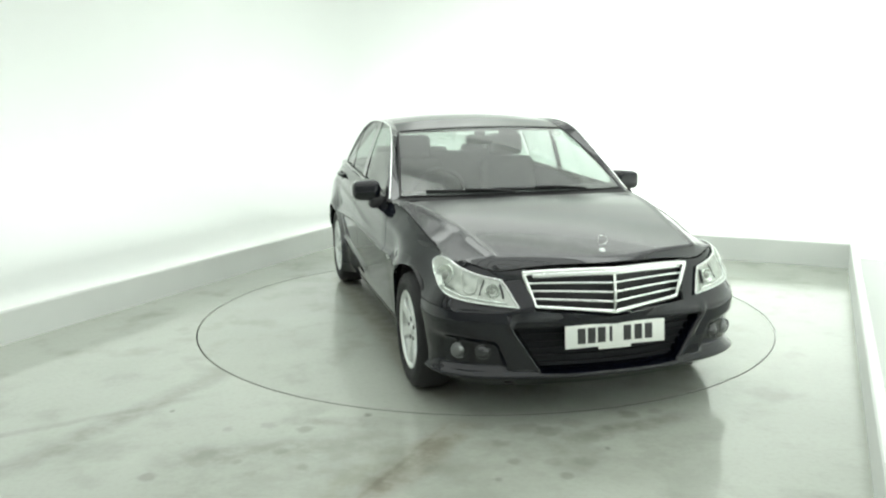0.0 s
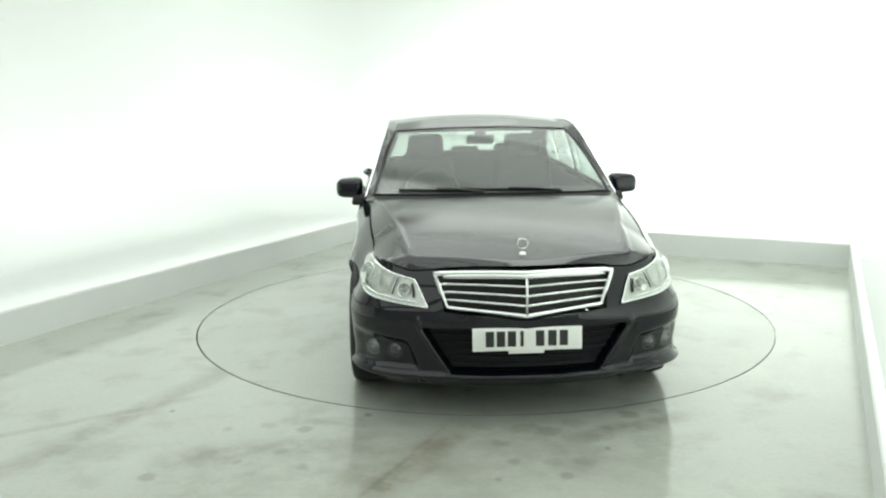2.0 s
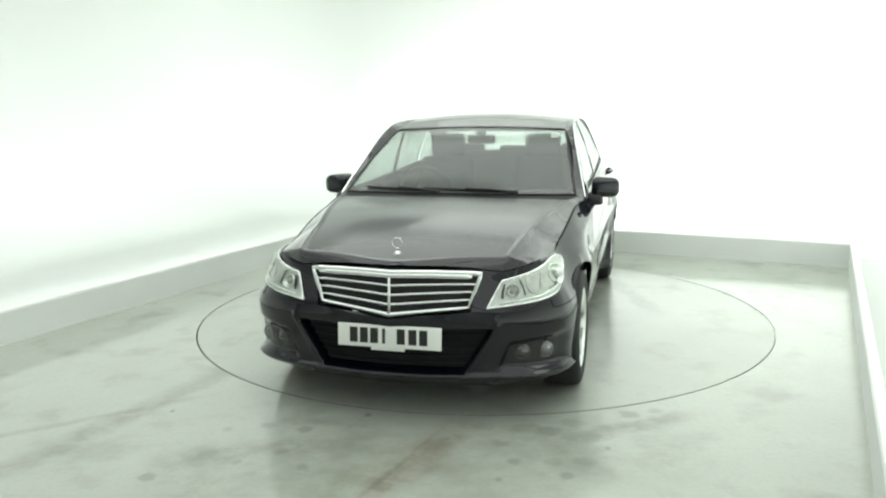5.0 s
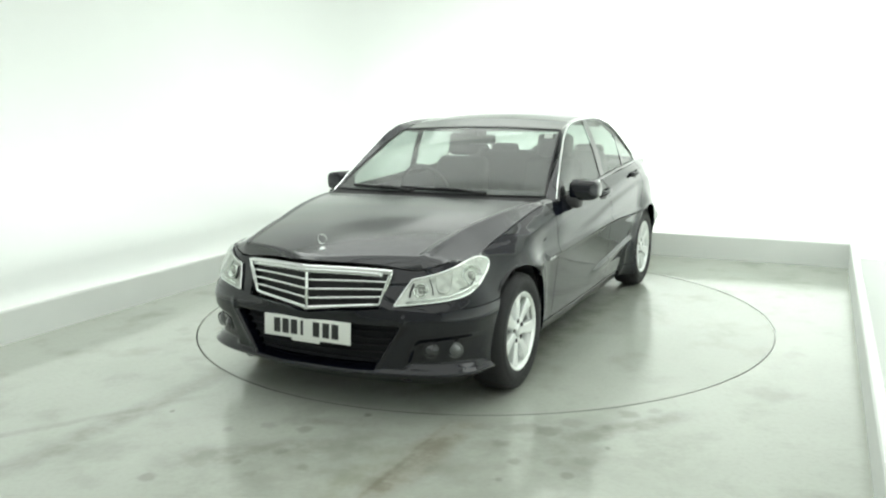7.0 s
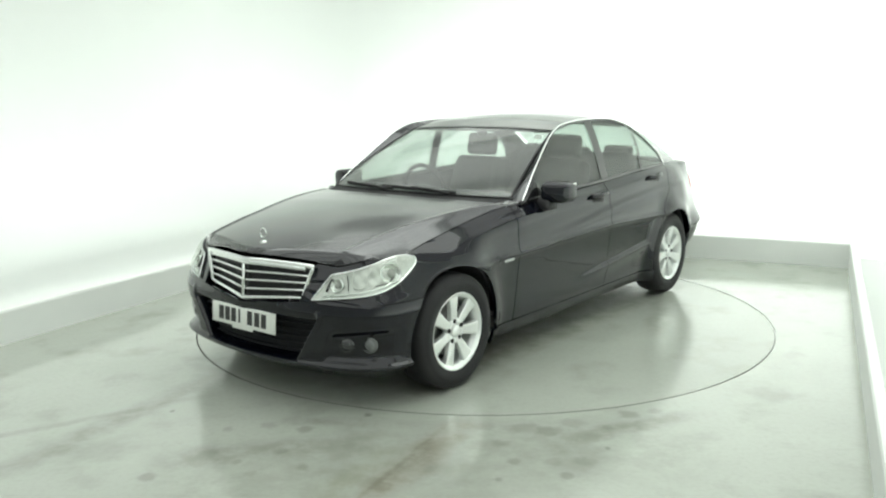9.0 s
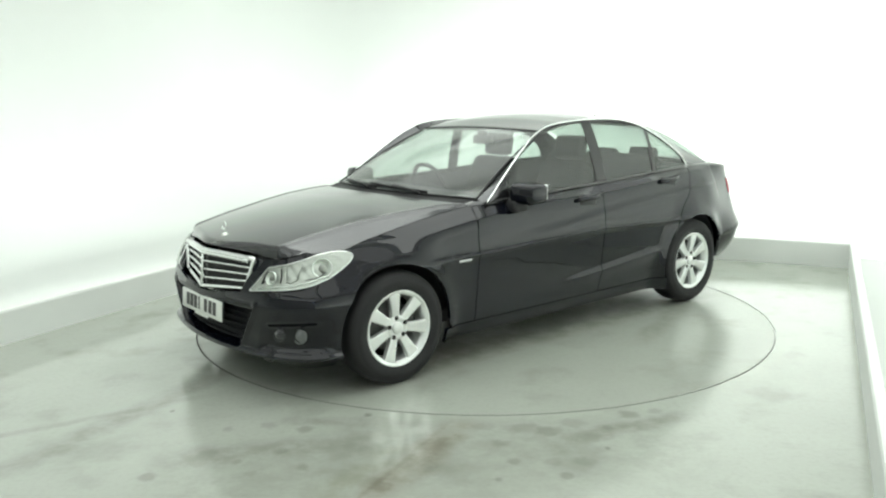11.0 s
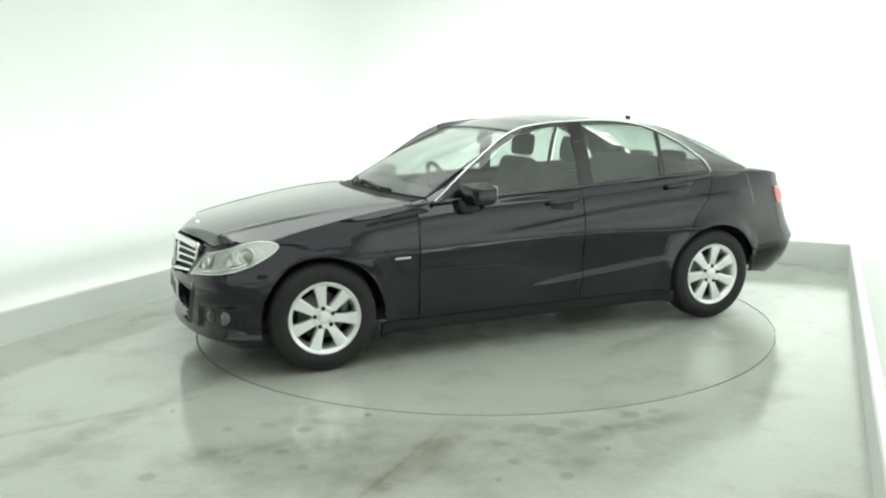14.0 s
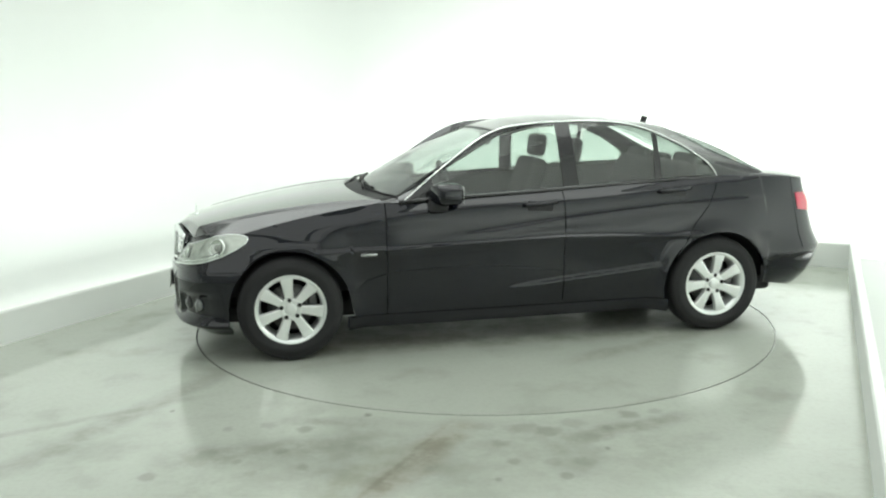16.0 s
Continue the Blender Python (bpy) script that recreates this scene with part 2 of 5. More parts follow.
# ---------- mesh helpers ----------
def curve(points):
    """Monotone cubic through (x, y) points; returns a function."""
    pts = sorted(points)
    X = np.array([q[0] for q in pts], float)
    Y = np.array([q[1] for q in pts], float)
    h = np.diff(X)
    s = np.diff(Y) / h
    m = np.zeros(len(X))
    m[0], m[-1] = s[0], s[-1]
    for i in range(1, len(X) - 1):
        if s[i - 1] * s[i] > 0:
            w1, w2 = 2 * h[i] + h[i - 1], h[i] + 2 * h[i - 1]
            m[i] = (w1 + w2) / (w1 / s[i - 1] + w2 / s[i])

    def f(x):
        x = min(max(x, X[0]), X[-1])
        i = min(max(int(np.searchsorted(X, x)) - 1, 0), len(h) - 1)
        t = (x - X[i]) / h[i]
        return float((2 * t**3 - 3 * t**2 + 1) * Y[i] + (t**3 - 2 * t**2 + t) * h[i] * m[i] + (-2 * t**3 + 3 * t**2) * Y[i + 1] + (t**3 - t**2) * h[i] * m[i + 1])
    return f


def step(a, b, x):
    t = min(max((x - a) / (b - a), 0.0), 1.0)
    return t * t * (3 - 2 * t)


def lerp(a, b, t):
    return a + (b - a) * t


def part(name, bm, mat, parent=None, label="", smooth=True, m=None):
    """Links a bmesh as one mesh object under a thing or a part."""
    me = bpy.data.meshes.new(name)
    for f in bm.faces:
        f.smooth = smooth
    bm.to_mesh(me)
    bm.free()
    me.materials.append(mat)
    ob = new(name, me)
    if parent:
        ob.parent = parent
    if m is not None:
        ob.matrix_basis = m
    if label:
        tagged(ob, label)
    return ob


def grid(bm, fn, us, vs, flip=False):
    """A sheet of quads fn(u, v)."""
    rows = [[bm.verts.new(fn(u, v)) for u in us] for v in vs]
    for j in range(len(vs) - 1):
        for i in range(len(us) - 1):
            q = [rows[j][i], rows[j][i + 1], rows[j + 1][i + 1], rows[j + 1][i]]
            if flip:
                q.reverse()
            bm.faces.new(q)
    return bm


def outward(bm):
    """Turns the sheet's faces away from the car's middle."""
    bm.normal_update()
    total = 0.0
    for f in bm.faces:
        c = f.calc_center_median()
        ref = Vector((max(-1.3, min(1.3, c.x)), 0, 0.55))
        total += f.normal.dot(c - ref) * f.calc_area()
    if total < 0:
        bmesh.ops.reverse_faces(bm, faces=bm.faces)
    bm.normal_update()
    return bm


def rim(bm, depth=0.012):
    """Turns the sheet's free edges inwards, so that panels have thickness and shut lines have depth."""
    bm.normal_update()
    edges = [e for e in bm.edges if e.is_boundary]
    away = {v: v.normal.copy() for e in edges for v in e.verts}
    made = bmesh.ops.extrude_edge_only(bm, edges=edges)["geom"]
    for e in edges:
        e.smooth = False
    for v in (g for g in made if isinstance(g, bmesh.types.BMVert)):
        n = None
        for e in v.link_edges:
            o = e.other_vert(v)
            if o in away and (o.co - v.co).length_squared < 1e-12:
                n = away[o]
                break
        v.co -= (n if n is not None else v.normal) * depth
    bm.normal_update()
    return bm


def mirrored(bm):
    b2 = bm.copy()
    for v in b2.verts:
        v.co.y = -v.co.y
    bmesh.ops.reverse_faces(b2, faces=b2.faces)
    return b2


def pair(name, bm, mat, parent, label="", smooth=True):
    """The same part on the car's left and right."""
    b2 = mirrored(bm)
    return part(name, bm, mat, parent, label, smooth), part(name, b2, mat, parent, label, smooth)


def box(bm, c, size, bevel=0.0, seg=2, m=None):
    made = bmesh.ops.create_cube(bm, size=1.0)["verts"]
    for v in made:
        v.co = Vector((v.co.x * size[0], v.co.y * size[1], v.co.z * size[2]))
    if bevel:
        es = list({e for v in made for e in v.link_edges})
        r = bmesh.ops.bevel(bm, geom=es, offset=bevel, segments=seg, profile=0.5, affect="EDGES")
        made = list({v for f in r["faces"] for v in f.verts} | {v for v in made if v.is_valid})
    for v in made:
        if m is not None:
            v.co = m @ v.co
        v.co += Vector(c)
    return bm


def lathe(bm, profile, n=48, closed=False):
    """Turns (radius, y) points round the y axis."""
    rings = []
    for r, y in profile:
        if r < 1e-6:
            rings.append([bm.verts.new((0, y, 0))])
        else:
            rings.append([bm.verts.new((r * math.cos(2 * math.pi * k / n), y, r * math.sin(2 * math.pi * k / n))) for k in range(n)])
    if closed:
        rings.append(rings[0])
    for a, b in zip(rings, rings[1:]):
        for k in range(n):
            k2 = (k + 1) % n
            if len(a) == 1 and len(b) == 1:
                continue
            if len(a) == 1:
                bm.faces.new((a[0], b[k2], b[k]))
            elif len(b) == 1:
                bm.faces.new((a[k], a[k2], b[0]))
            else:
                bm.faces.new((a[k], a[k2], b[k2], b[k]))
    bmesh.ops.recalc_face_normals(bm, faces=bm.faces)
    return bm


def sweep(bm, pts, section, closed=False, up=Vector((0, 0, 1))):
    """Carries a closed section of (side, up) points along a line of places."""
    pts = [Vector(q) for q in pts]
    rings = []
    for i, q in enumerate(pts):
        a = pts[(i - 1) % len(pts)] if closed or i else q
        b = pts[(i + 1) % len(pts)] if closed or i < len(pts) - 1 else q
        d = (b - a).normalized()
        side = d.cross(up)
        side = side.normalized() if side.length > 1e-4 else Vector((0, 1, 0))
        top = side.cross(d).normalized()
        rings.append([bm.verts.new(q + side * s + top * h) for s, h in section])
    k = len(section)
    for a, b in list(zip(rings, rings[1:])) + ([(rings[-1], rings[0])] if closed else []):
        for i in range(k):
            bm.faces.new((a[i], a[(i + 1) % k], b[(i + 1) % k], b[i]))
    if not closed:
        bm.faces.new(rings[0][::-1])
        bm.faces.new(rings[-1])
    bmesh.ops.recalc_face_normals(bm, faces=bm.faces)
    return bm


def ring_section(r, n=8, flat=1.0):
    return [(r * math.cos(2 * math.pi * k / n), r * flat * math.sin(2 * math.pi * k / n)) for k in range(n)]


# ---------- the studio ----------
U, V = Vector((0.918, -0.397, 0)), Vector((0.397, 0.918, 0))
KERB_A, KERB_B = Vector((-1.27, 3.45, 0)), Vector((3.29, 1.515, 0))
KERB_C = KERB_B + Vector((-0.378, -0.926, 0)) * 8.6
KERB_D = KERB_A + Vector((-0.395, -0.919, 0)) * 9.6
DISC_R, GAP = 2.005, 0.0075


def rounded_rect(u0, u1, v0, v1, r, n=10):
    out = []
    for cu, cv, a0 in ((u1 - r, v1 - r, 0), (u0 + r, v1 - r, 90), (u0 + r, v0 + r, 180), (u1 - r, v0 + r, 270)):
        for k in range(n + 1):
            a = radians(a0 + 90 * k / n)
            out.append(U * (cu + r * math.cos(a)) + V * (cv + r * math.sin(a)))
    return out


def build_studio():
    # stage floor: one sheet with a round hole for the turntable
    bm = bmesh.new()
    n = 128
    ring = [bm.verts.new(((DISC_R + GAP) * math.cos(2 * math.pi * k / n), (DISC_R + GAP) * math.sin(2 * math.pi * k / n), 0)) for k in range(n)]
    low = [bm.verts.new((v.co.x, v.co.y, -0.06)) for v in ring]
    corners = [KERB_C, KERB_B, KERB_A, KERB_D]
    outer = []
    for k in range(n):
        d = Vector((math.cos(2 * math.pi * k / n), math.sin(2 * math.pi * k / n), 0))
        best = 1e9
        for a, b in zip(corners, corners[1:] + corners[:1]):
            e = b - a
            den = d.x * e.y - d.y * e.x
            if abs(den) > 1e-9:
                t = (a.x * e.y - a.y * e.x) / den
                s = (a.x * d.y - a.y * d.x) / den
                if t > 0 and -1e-6 <= s <= 1 + 1e-6:
                    best = min(best, t)
        outer.append(d * best)
    for c in corners:
        k = min(range(n), key=lambda i: (outer[i] - c).length)
        outer[k] = c.copy()
    mid = [bm.verts.new(lerp(ring[k].co, outer[k], 0.4)) for k in range(n)]
    out = [bm.verts.new(o) for o in outer]
    for k in range(n):
        j = (k + 1) % n
        bm.faces.new((ring[k], ring[j], mid[j], mid[k]))
        bm.faces.new((mid[k], mid[j], out[j], out[k]))
        bm.faces.new((low[k], low[j], ring[j], ring[k]))
    bmesh.ops.recalc_face_normals(bm, faces=bm.faces)
    bm.normal_update()
    if sum(f.normal.z for f in bm.faces) < 0:
        bmesh.ops.reverse_faces(bm, faces=bm.faces)
    tagged(part("floor", bm, M_FLOOR, smooth=False), "grey-green sealed concrete studio floor with dirt streaks", "floor", kind="structure")

    bm = bmesh.new()
    bmesh.ops.create_circle(bm, cap_ends=True, radius=DISC_R + 0.1, segments=96)
    for v in bm.verts:
        v.co.z = -0.065
    tagged(part("floor_pit", bm, M_PIT, smooth=False), "dark pit under the turntable", "floor pit", kind="structure")

    # low kerb boards round the stage
    for name, a, b in (("kerb_left", KERB_D, KERB_A), ("kerb_back", KERB_A, KERB_B), ("kerb_right", KERB_B, KERB_C)):
        d = (b - a).normalized()
        side = Vector((-d.y, d.x, 0))
        bm = bmesh.new()
        th = 0.06
        e0, e1 = (0.0, 0.0) if name != "kerb_back" else (th, th)
        prof = [(0, 0), (0.004, 0.212), (0.012, 0.222), (th - 0.010, 0.222), (th, 0.212), (th, 0)]
        r0 = [bm.verts.new(a - d * e0 + side * s + Vector((0, 0, h))) for s, h in prof]
        r1 = [bm.verts.new(b + d * e1 + side * s + Vector((0, 0, h))) for s, h in prof]
        for i in range(len(prof)):
            j = (i + 1) % len(prof)
            bm.faces.new((r0[i], r0[j], r1[j], r1[i]))
        bm.faces.new(r0)
        bm.faces.new(r1[::-1])
        bmesh.ops.recalc_face_normals(bm, faces=bm.faces)
        tagged(part(name, bm, M_KERB, smooth=False), "low light-grey painted kerb board along the stage", "kerb", kind="structure")

    # white cove: floor strip, curved foot and wall in one sheet round the room
    bm = bmesh.new()
    u0, u1, v0, v1, R = -5.3, 4.4, -8.0, 4.6, 1.3
    prof = [(2.78, -0.006), (1.4, -0.006), (0.8, -0.006)]
    prof += [(0.8 - 0.8 * math.sin(radians(a)), 0.794 - 0.8 * math.cos(radians(a))) for a in range(9, 91, 9)]
    prof += [(0, 1.4), (0, 2.2), (0, 3.0), (0, 3.6)]
    rings = []
    for off, z in prof:
        rings.append([bm.verts.new(q + Vector((0, 0, z))) for q in rounded_rect(u0 + off, u1 - off, v0 + off, v1 - off, max(0.06, R - off))])
    for a, b in zip(rings, rings[1:]):
        for k in range(len(a)):
            j = (k + 1) % len(a)
            bm.faces.new((a[k], a[j], b[j], b[k]))
    bmesh.ops.recalc_face_normals(bm, faces=bm.faces)
    tagged(part("wall_cove", bm, M_WALL), "seamless white studio cove wall with rounded corners", "wall", kind="structure")

    # pale slatted wall, added unseen behind the camera for the car to reflect
    bm = bmesh.new()
    for k in range(24):
        z0, z1 = k * 0.15, k * 0.15 + 0.146
        for off, a0, a1 in ((-7.30, z0, z0 + 0.11), (-7.32, z0 + 0.11, z1)):
            q = [bm.verts.new(U * u + V * off + Vector((0, 0, z))) for u, z in ((u0 + 0.1, a0), (u1 - 0.1, a0), (u1 - 0.1, a1), (u0 + 0.1, a1))]
            bm.faces.new(q)
    tagged(part("added_wall_front", bm, M_ADDED_WALL, smooth=False), "added pale grey slatted wall behind the camera, there for reflections", "wall", kind="structure")

    bm = bmesh.new()
    q = [bm.verts.new(p + Vector((0, 0, 3.6))) for p in rounded_rect(u0, u1, v0, v1, R)]
    bm.faces.new(q)
    tagged(part("ceiling", bm, M_CEIL, smooth=False), "plain pale studio ceiling", "ceiling", kind="structure")

    # overhead light panels across the stage, out of view; inferred, with an assumed layout
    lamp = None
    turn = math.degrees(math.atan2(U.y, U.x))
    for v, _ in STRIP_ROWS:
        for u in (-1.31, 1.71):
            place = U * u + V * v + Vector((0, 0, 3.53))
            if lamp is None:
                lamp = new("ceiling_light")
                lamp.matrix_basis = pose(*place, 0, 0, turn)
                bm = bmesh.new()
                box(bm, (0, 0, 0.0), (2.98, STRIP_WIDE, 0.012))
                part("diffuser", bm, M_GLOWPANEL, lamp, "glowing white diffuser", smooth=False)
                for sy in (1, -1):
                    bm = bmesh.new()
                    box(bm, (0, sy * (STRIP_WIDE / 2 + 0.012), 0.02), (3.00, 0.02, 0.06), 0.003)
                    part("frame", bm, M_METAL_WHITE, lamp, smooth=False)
                tagged(lamp, "assumed long overhead light panel with a white diffuser, out of view under the ceiling", "ceiling light", "overhead light panels")
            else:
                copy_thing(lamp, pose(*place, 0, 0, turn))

    # narrow wash panels under the ceiling, above the foot of each wall
    wash = None
    turn = math.degrees(math.atan2(U.y, U.x))
    rows = [(u, 2.75, 0) for u in (-2.55, -0.85, 0.85, 2.55)] + [(-3.75, v, 90) for v in (-5.4, -3.7, -2.0, -0.3, 1.4)] + [(3.65, v, 90) for v in (-5.4, -3.7, -2.0, -0.3, 1.4)]
    for u, v, a in rows:
        m = Matrix.Translation(U * u + V * v + Vector((0, 0, 3.50))) @ pose(0, 0, 0, 0, 0, turn + a)
        if wash is None:
            wash = new("wash_light")
            wash.matrix_basis = m
            bm = bmesh.new()
            box(bm, (0, 0, 0), (1.66, 0.96, 0.012))
            part("diffuser", bm, M_WASH, wash, "glowing white diffuser", smooth=False)
            bm = bmesh.new()
            box(bm, (0, 0, 0.045), (1.69, 1.0, 0.07), 0.006)
            part("housing", bm, M_METAL_WHITE, wash, smooth=False)
            tagged(wash, "long white wash light under the ceiling beside the wall", "wash light", "wash lights round the ceiling")
        else:
            copy_thing(wash, m)

    # fluorescent tubes lying behind the kerb boards
    first = None
    for a, b in ((KERB_D, KERB_A), (KERB_A, KERB_B), (KERB_B, KERB_C)):
        d = (b - a).normalized()
        side = Vector((-d.y, d.x, 0))
        length = (b - a).length
        count = max(1, int(length // 1.56))
        for k in range(count):
            c = a + d * (length * (k + 0.5) / count) + side * 0.42
            turn = math.degrees(math.atan2(d.y, d.x))
            m = pose(c.x, c.y, 0.0, 0, 0, turn)
            if first is None:
                first = new("strip_light")
                first.matrix_basis = m
                bm = bmesh.new()
                box(bm, (0, 0, 0.018), (1.5, 0.08, 0.036), 0.004)
                part("batten", bm, M_METAL_WHITE, first, smooth=False)
                bm = bmesh.new()
                sweep(bm, [(-0.72, 0, 0.062), (0.72, 0, 0.062)], ring_section(0.015, 10))
                part("tube", bm, M_TUBE, first, "glowing fluorescent tube")
                tagged(first, "white fluorescent strip light on the floor behind the kerb", "strip light", "lights behind the kerb")
            else:
                copy_thing(first, m)


build_studio()


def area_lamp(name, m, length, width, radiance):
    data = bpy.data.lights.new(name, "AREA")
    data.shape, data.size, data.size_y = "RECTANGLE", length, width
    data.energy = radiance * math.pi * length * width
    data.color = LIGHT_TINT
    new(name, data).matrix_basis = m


def build_lamps():
    turn = math.degrees(math.atan2(U.y, U.x))
    # the light of the assumed overhead strips, strongest above the car for its highlights
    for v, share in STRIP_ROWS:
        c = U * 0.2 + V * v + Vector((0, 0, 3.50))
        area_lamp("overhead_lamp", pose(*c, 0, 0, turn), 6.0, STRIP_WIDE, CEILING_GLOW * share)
    # the light of the three rows of wash lights
    for u, v, a, length, width, glow in ((0.6, 2.75, 0, 5.6, 1.3, BACK_GLOW * 1.15), (-3.75, -2.0, 90, 8.5, 0.96, WASH_GLOW * 0.5), (3.65, -2.0, 90, 8.5, 0.96, WASH_GLOW * 0.6)):
        c = U * u + V * v + Vector((0, 0, 3.47))
        area_lamp("wash_lamp", pose(*c, 0, 0, turn + a), length, width, glow)
    # the light of the tubes behind the kerb boards
    for a, b, e0, e1, f, lift in ((KERB_D, KERB_A, 0, 0.8, 0.60, 0.14), (KERB_A, KERB_B, 0.55, 0.8, 1.2, 0.8), (KERB_B, KERB_C, 0.5, 0, 1.0, 0.8)):
        d = (b - a).normalized()
        side = Vector((-d.y, d.x, 0))
        a, b = a - d * e0, b + d * e1
        eye = (a + b) / 2 + side * 0.42 + Vector((0, 0, 0.085))
        area_lamp("trough_lamp", look(eye, eye + side * 0.5 + Vector((0, 0, lift))), (b - a).length, 0.08, TROUGH_GLOW * f)


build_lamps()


def build_turntable():
    bm = bmesh.new()
    n = 128
    rings = []
    for r, z in ((0.0001, 0.0), (0.6, 0.0), (1.3, 0.0), (1.8, 0.0), (DISC_R - 0.003, 0.0)):
        rings.append([bm.verts.new((r * math.cos(2 * math.pi * k / n), r * math.sin(2 * math.pi * k / n), z)) for k in range(n)])
    for a, b in zip(rings, rings[1:]):
        for k in range(n):
            j = (k + 1) % n
            bm.faces.new((a[k], b[k], b[j], a[j]))
    bm.faces.new(rings[0])
    bmesh.ops.recalc_face_normals(bm, faces=bm.faces)
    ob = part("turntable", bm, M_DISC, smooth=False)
    bm = bmesh.new()
    rings = []
    for r, z in ((DISC_R - 0.003, -0.001), (DISC_R - 0.001, -0.001), (DISC_R, -0.003), (DISC_R, -0.05)):
        rings.append([bm.verts.new((r * math.cos(2 * math.pi * k / n), r * math.sin(2 * math.pi * k / n), z)) for k in range(n)])
    for a, b in zip(rings, rings[1:]):
        for k in range(n):
            j = (k + 1) % n
            bm.faces.new((a[k], b[k], b[j], a[j]))
    part("edge_ring", bm, M_EDGE, ob, "grey concrete edge")
    return tagged(ob, "round flush concrete turntable with tyre stains and painted shade under the car", "turntable")


turntable = build_turntable()

# ---------- the car: x forward, y to its left, z up, middle of the wheelbase at 0 ----------
OUTLINE = [(2.130, 0), (2.124, .15), (2.105, .30), (2.075, .46), (2.03, .61), (1.965, .725), (1.88, .802), (1.78, .838), (1.68, .850), (1.5, .859), (1.2, .869), (.8, .879), (.3, .884),
           (-.3, .884), (-.9, .882), (-1.4, .876), (-1.7, .862), (-1.95, .830), (-2.10, .780), (-2.21, .70), (-2.285, .55), (-2.325, .30), (-2.34, 0)]


def outline_table():
    pts = [Vector((x, y)) for x, y in OUTLINE]
    ext = [Vector((pts[1].x, -pts[1].y))] + pts + [Vector((pts[-2].x, -pts[-2].y))]
    dense = []
    for i in range(1, len(ext) - 2):
        a, b, c, d = ext[i - 1:i + 3]
        for k in range(24):
            t = k / 24
            dense.append(0.5 * (2 * b + (c - a) * t + (2 * a - 5 * b + 4 * c - d) * t * t + (3 * b - a - 3 * c + d) * t**3))
    dense.append(pts[-1])
    X = np.array([v.x for v in dense])
    Y = np.array([v.y for v in dense])
    S = np.concatenate([[0], np.cumsum(np.hypot(np.diff(X), np.diff(Y)))])
    tx, ty = np.gradient(X, S), np.gradient(Y, S)
    nx, ny = ty, -tx
    ln = np.hypot(nx, ny)
    return S, X, Y, nx / ln, ny / ln


PS, PX, PY, PNX, PNY = outline_table()
S_END = float(PS[-1])


def s_at(x):
    return float(np.interp(-x, -PX, PS))


def s_at_y(y):
    k = int(np.argmax(PX < 1.7))
    return float(np.interp(y, PY[:k], PS[:k]))


D_FRONT = curve([(.15, -.13), (.19, -.065), (.222, -.006), (.236, .008), (.258, -.014), (.30, -.016), (.36, -.010), (.44, -.004), (.50, 0), (.545, -.012), (.56, -.02), (.60, -.045), (.67, -.085), (.72, -.108), (.77, -.132), (.80, -.15)])
D_LOW = curve([(.15, -.125), (.20, -.090), (.245, -.072), (.32, -.058), (.42, -.046), (.52, -.036), (.62, -.026), (.665, -.020), (.682, -.011), (.69, 0)])
D_WING = curve([(.15, -.125), (.20, -.090), (.245, -.072), (.32, -.058), (.42, -.043), (.52, -.027), (.60, -.013), (.65, -.005), (.69, 0)])
G_UP = curve([(0, 0), (.07, .18), (.11, .215), (.3, .29), (.6, .42), (.85, .68), (1, 1)])
D_REAR = curve([(.22, -.16), (.26, -.115), (.34, -.05), (.44, -.006), (.50, .004), (.53, .0), (.56, -.008), (.60, -.02), (.675, -.040), (.84, -.085), (.97, -.115)])
Z_TOP = curve([(-2.36, .972), (-2.1, .985), (-1.8, 1.005), (-1.4, 1.012), (-.9, .998), (-.345, .972), (.3, .945), (.72, .928), (.80, .926), (.9, .916), (1.0, .901), (1.2, .868), (1.45, .815), (1.656, .765), (1.75, .75)])
D_TOP = curve([(-2.36, -.10), (-1.8, -.14), (-1.4, -.12), (-.9, -.10), (-.3, -.095), (.4, -.09), (.7, -.085), (.85, -.102), (1.0, -.112), (1.2, -.112), (1.656, -.09), (1.8, -.09)])
ARCH_F, ARCH_R, ARCH_Z, ARCH = 1.38, -1.38, 0.31, 0.362
CREASE = 0.69
CREASE_AT = curve([(-1.2, .654), (-.95, .660), (-.54, .676), (-.32, .681), (.03, .674), (.45, .661), (.8, .650), (1.0, .650)])
LINE_AT = curve([(-1.5, .985), (-1.37, .980), (-.99, .952), (-.56, .918), (-.25, .908), (.22, .898), (.45, .884), (.78, .850), (1.25, .785)])
MID_AT = curve([(-1.5, .864), (-1.03, .845), (-.9, .836), (-.345, .790), (.12, .735), (.6, .70)])


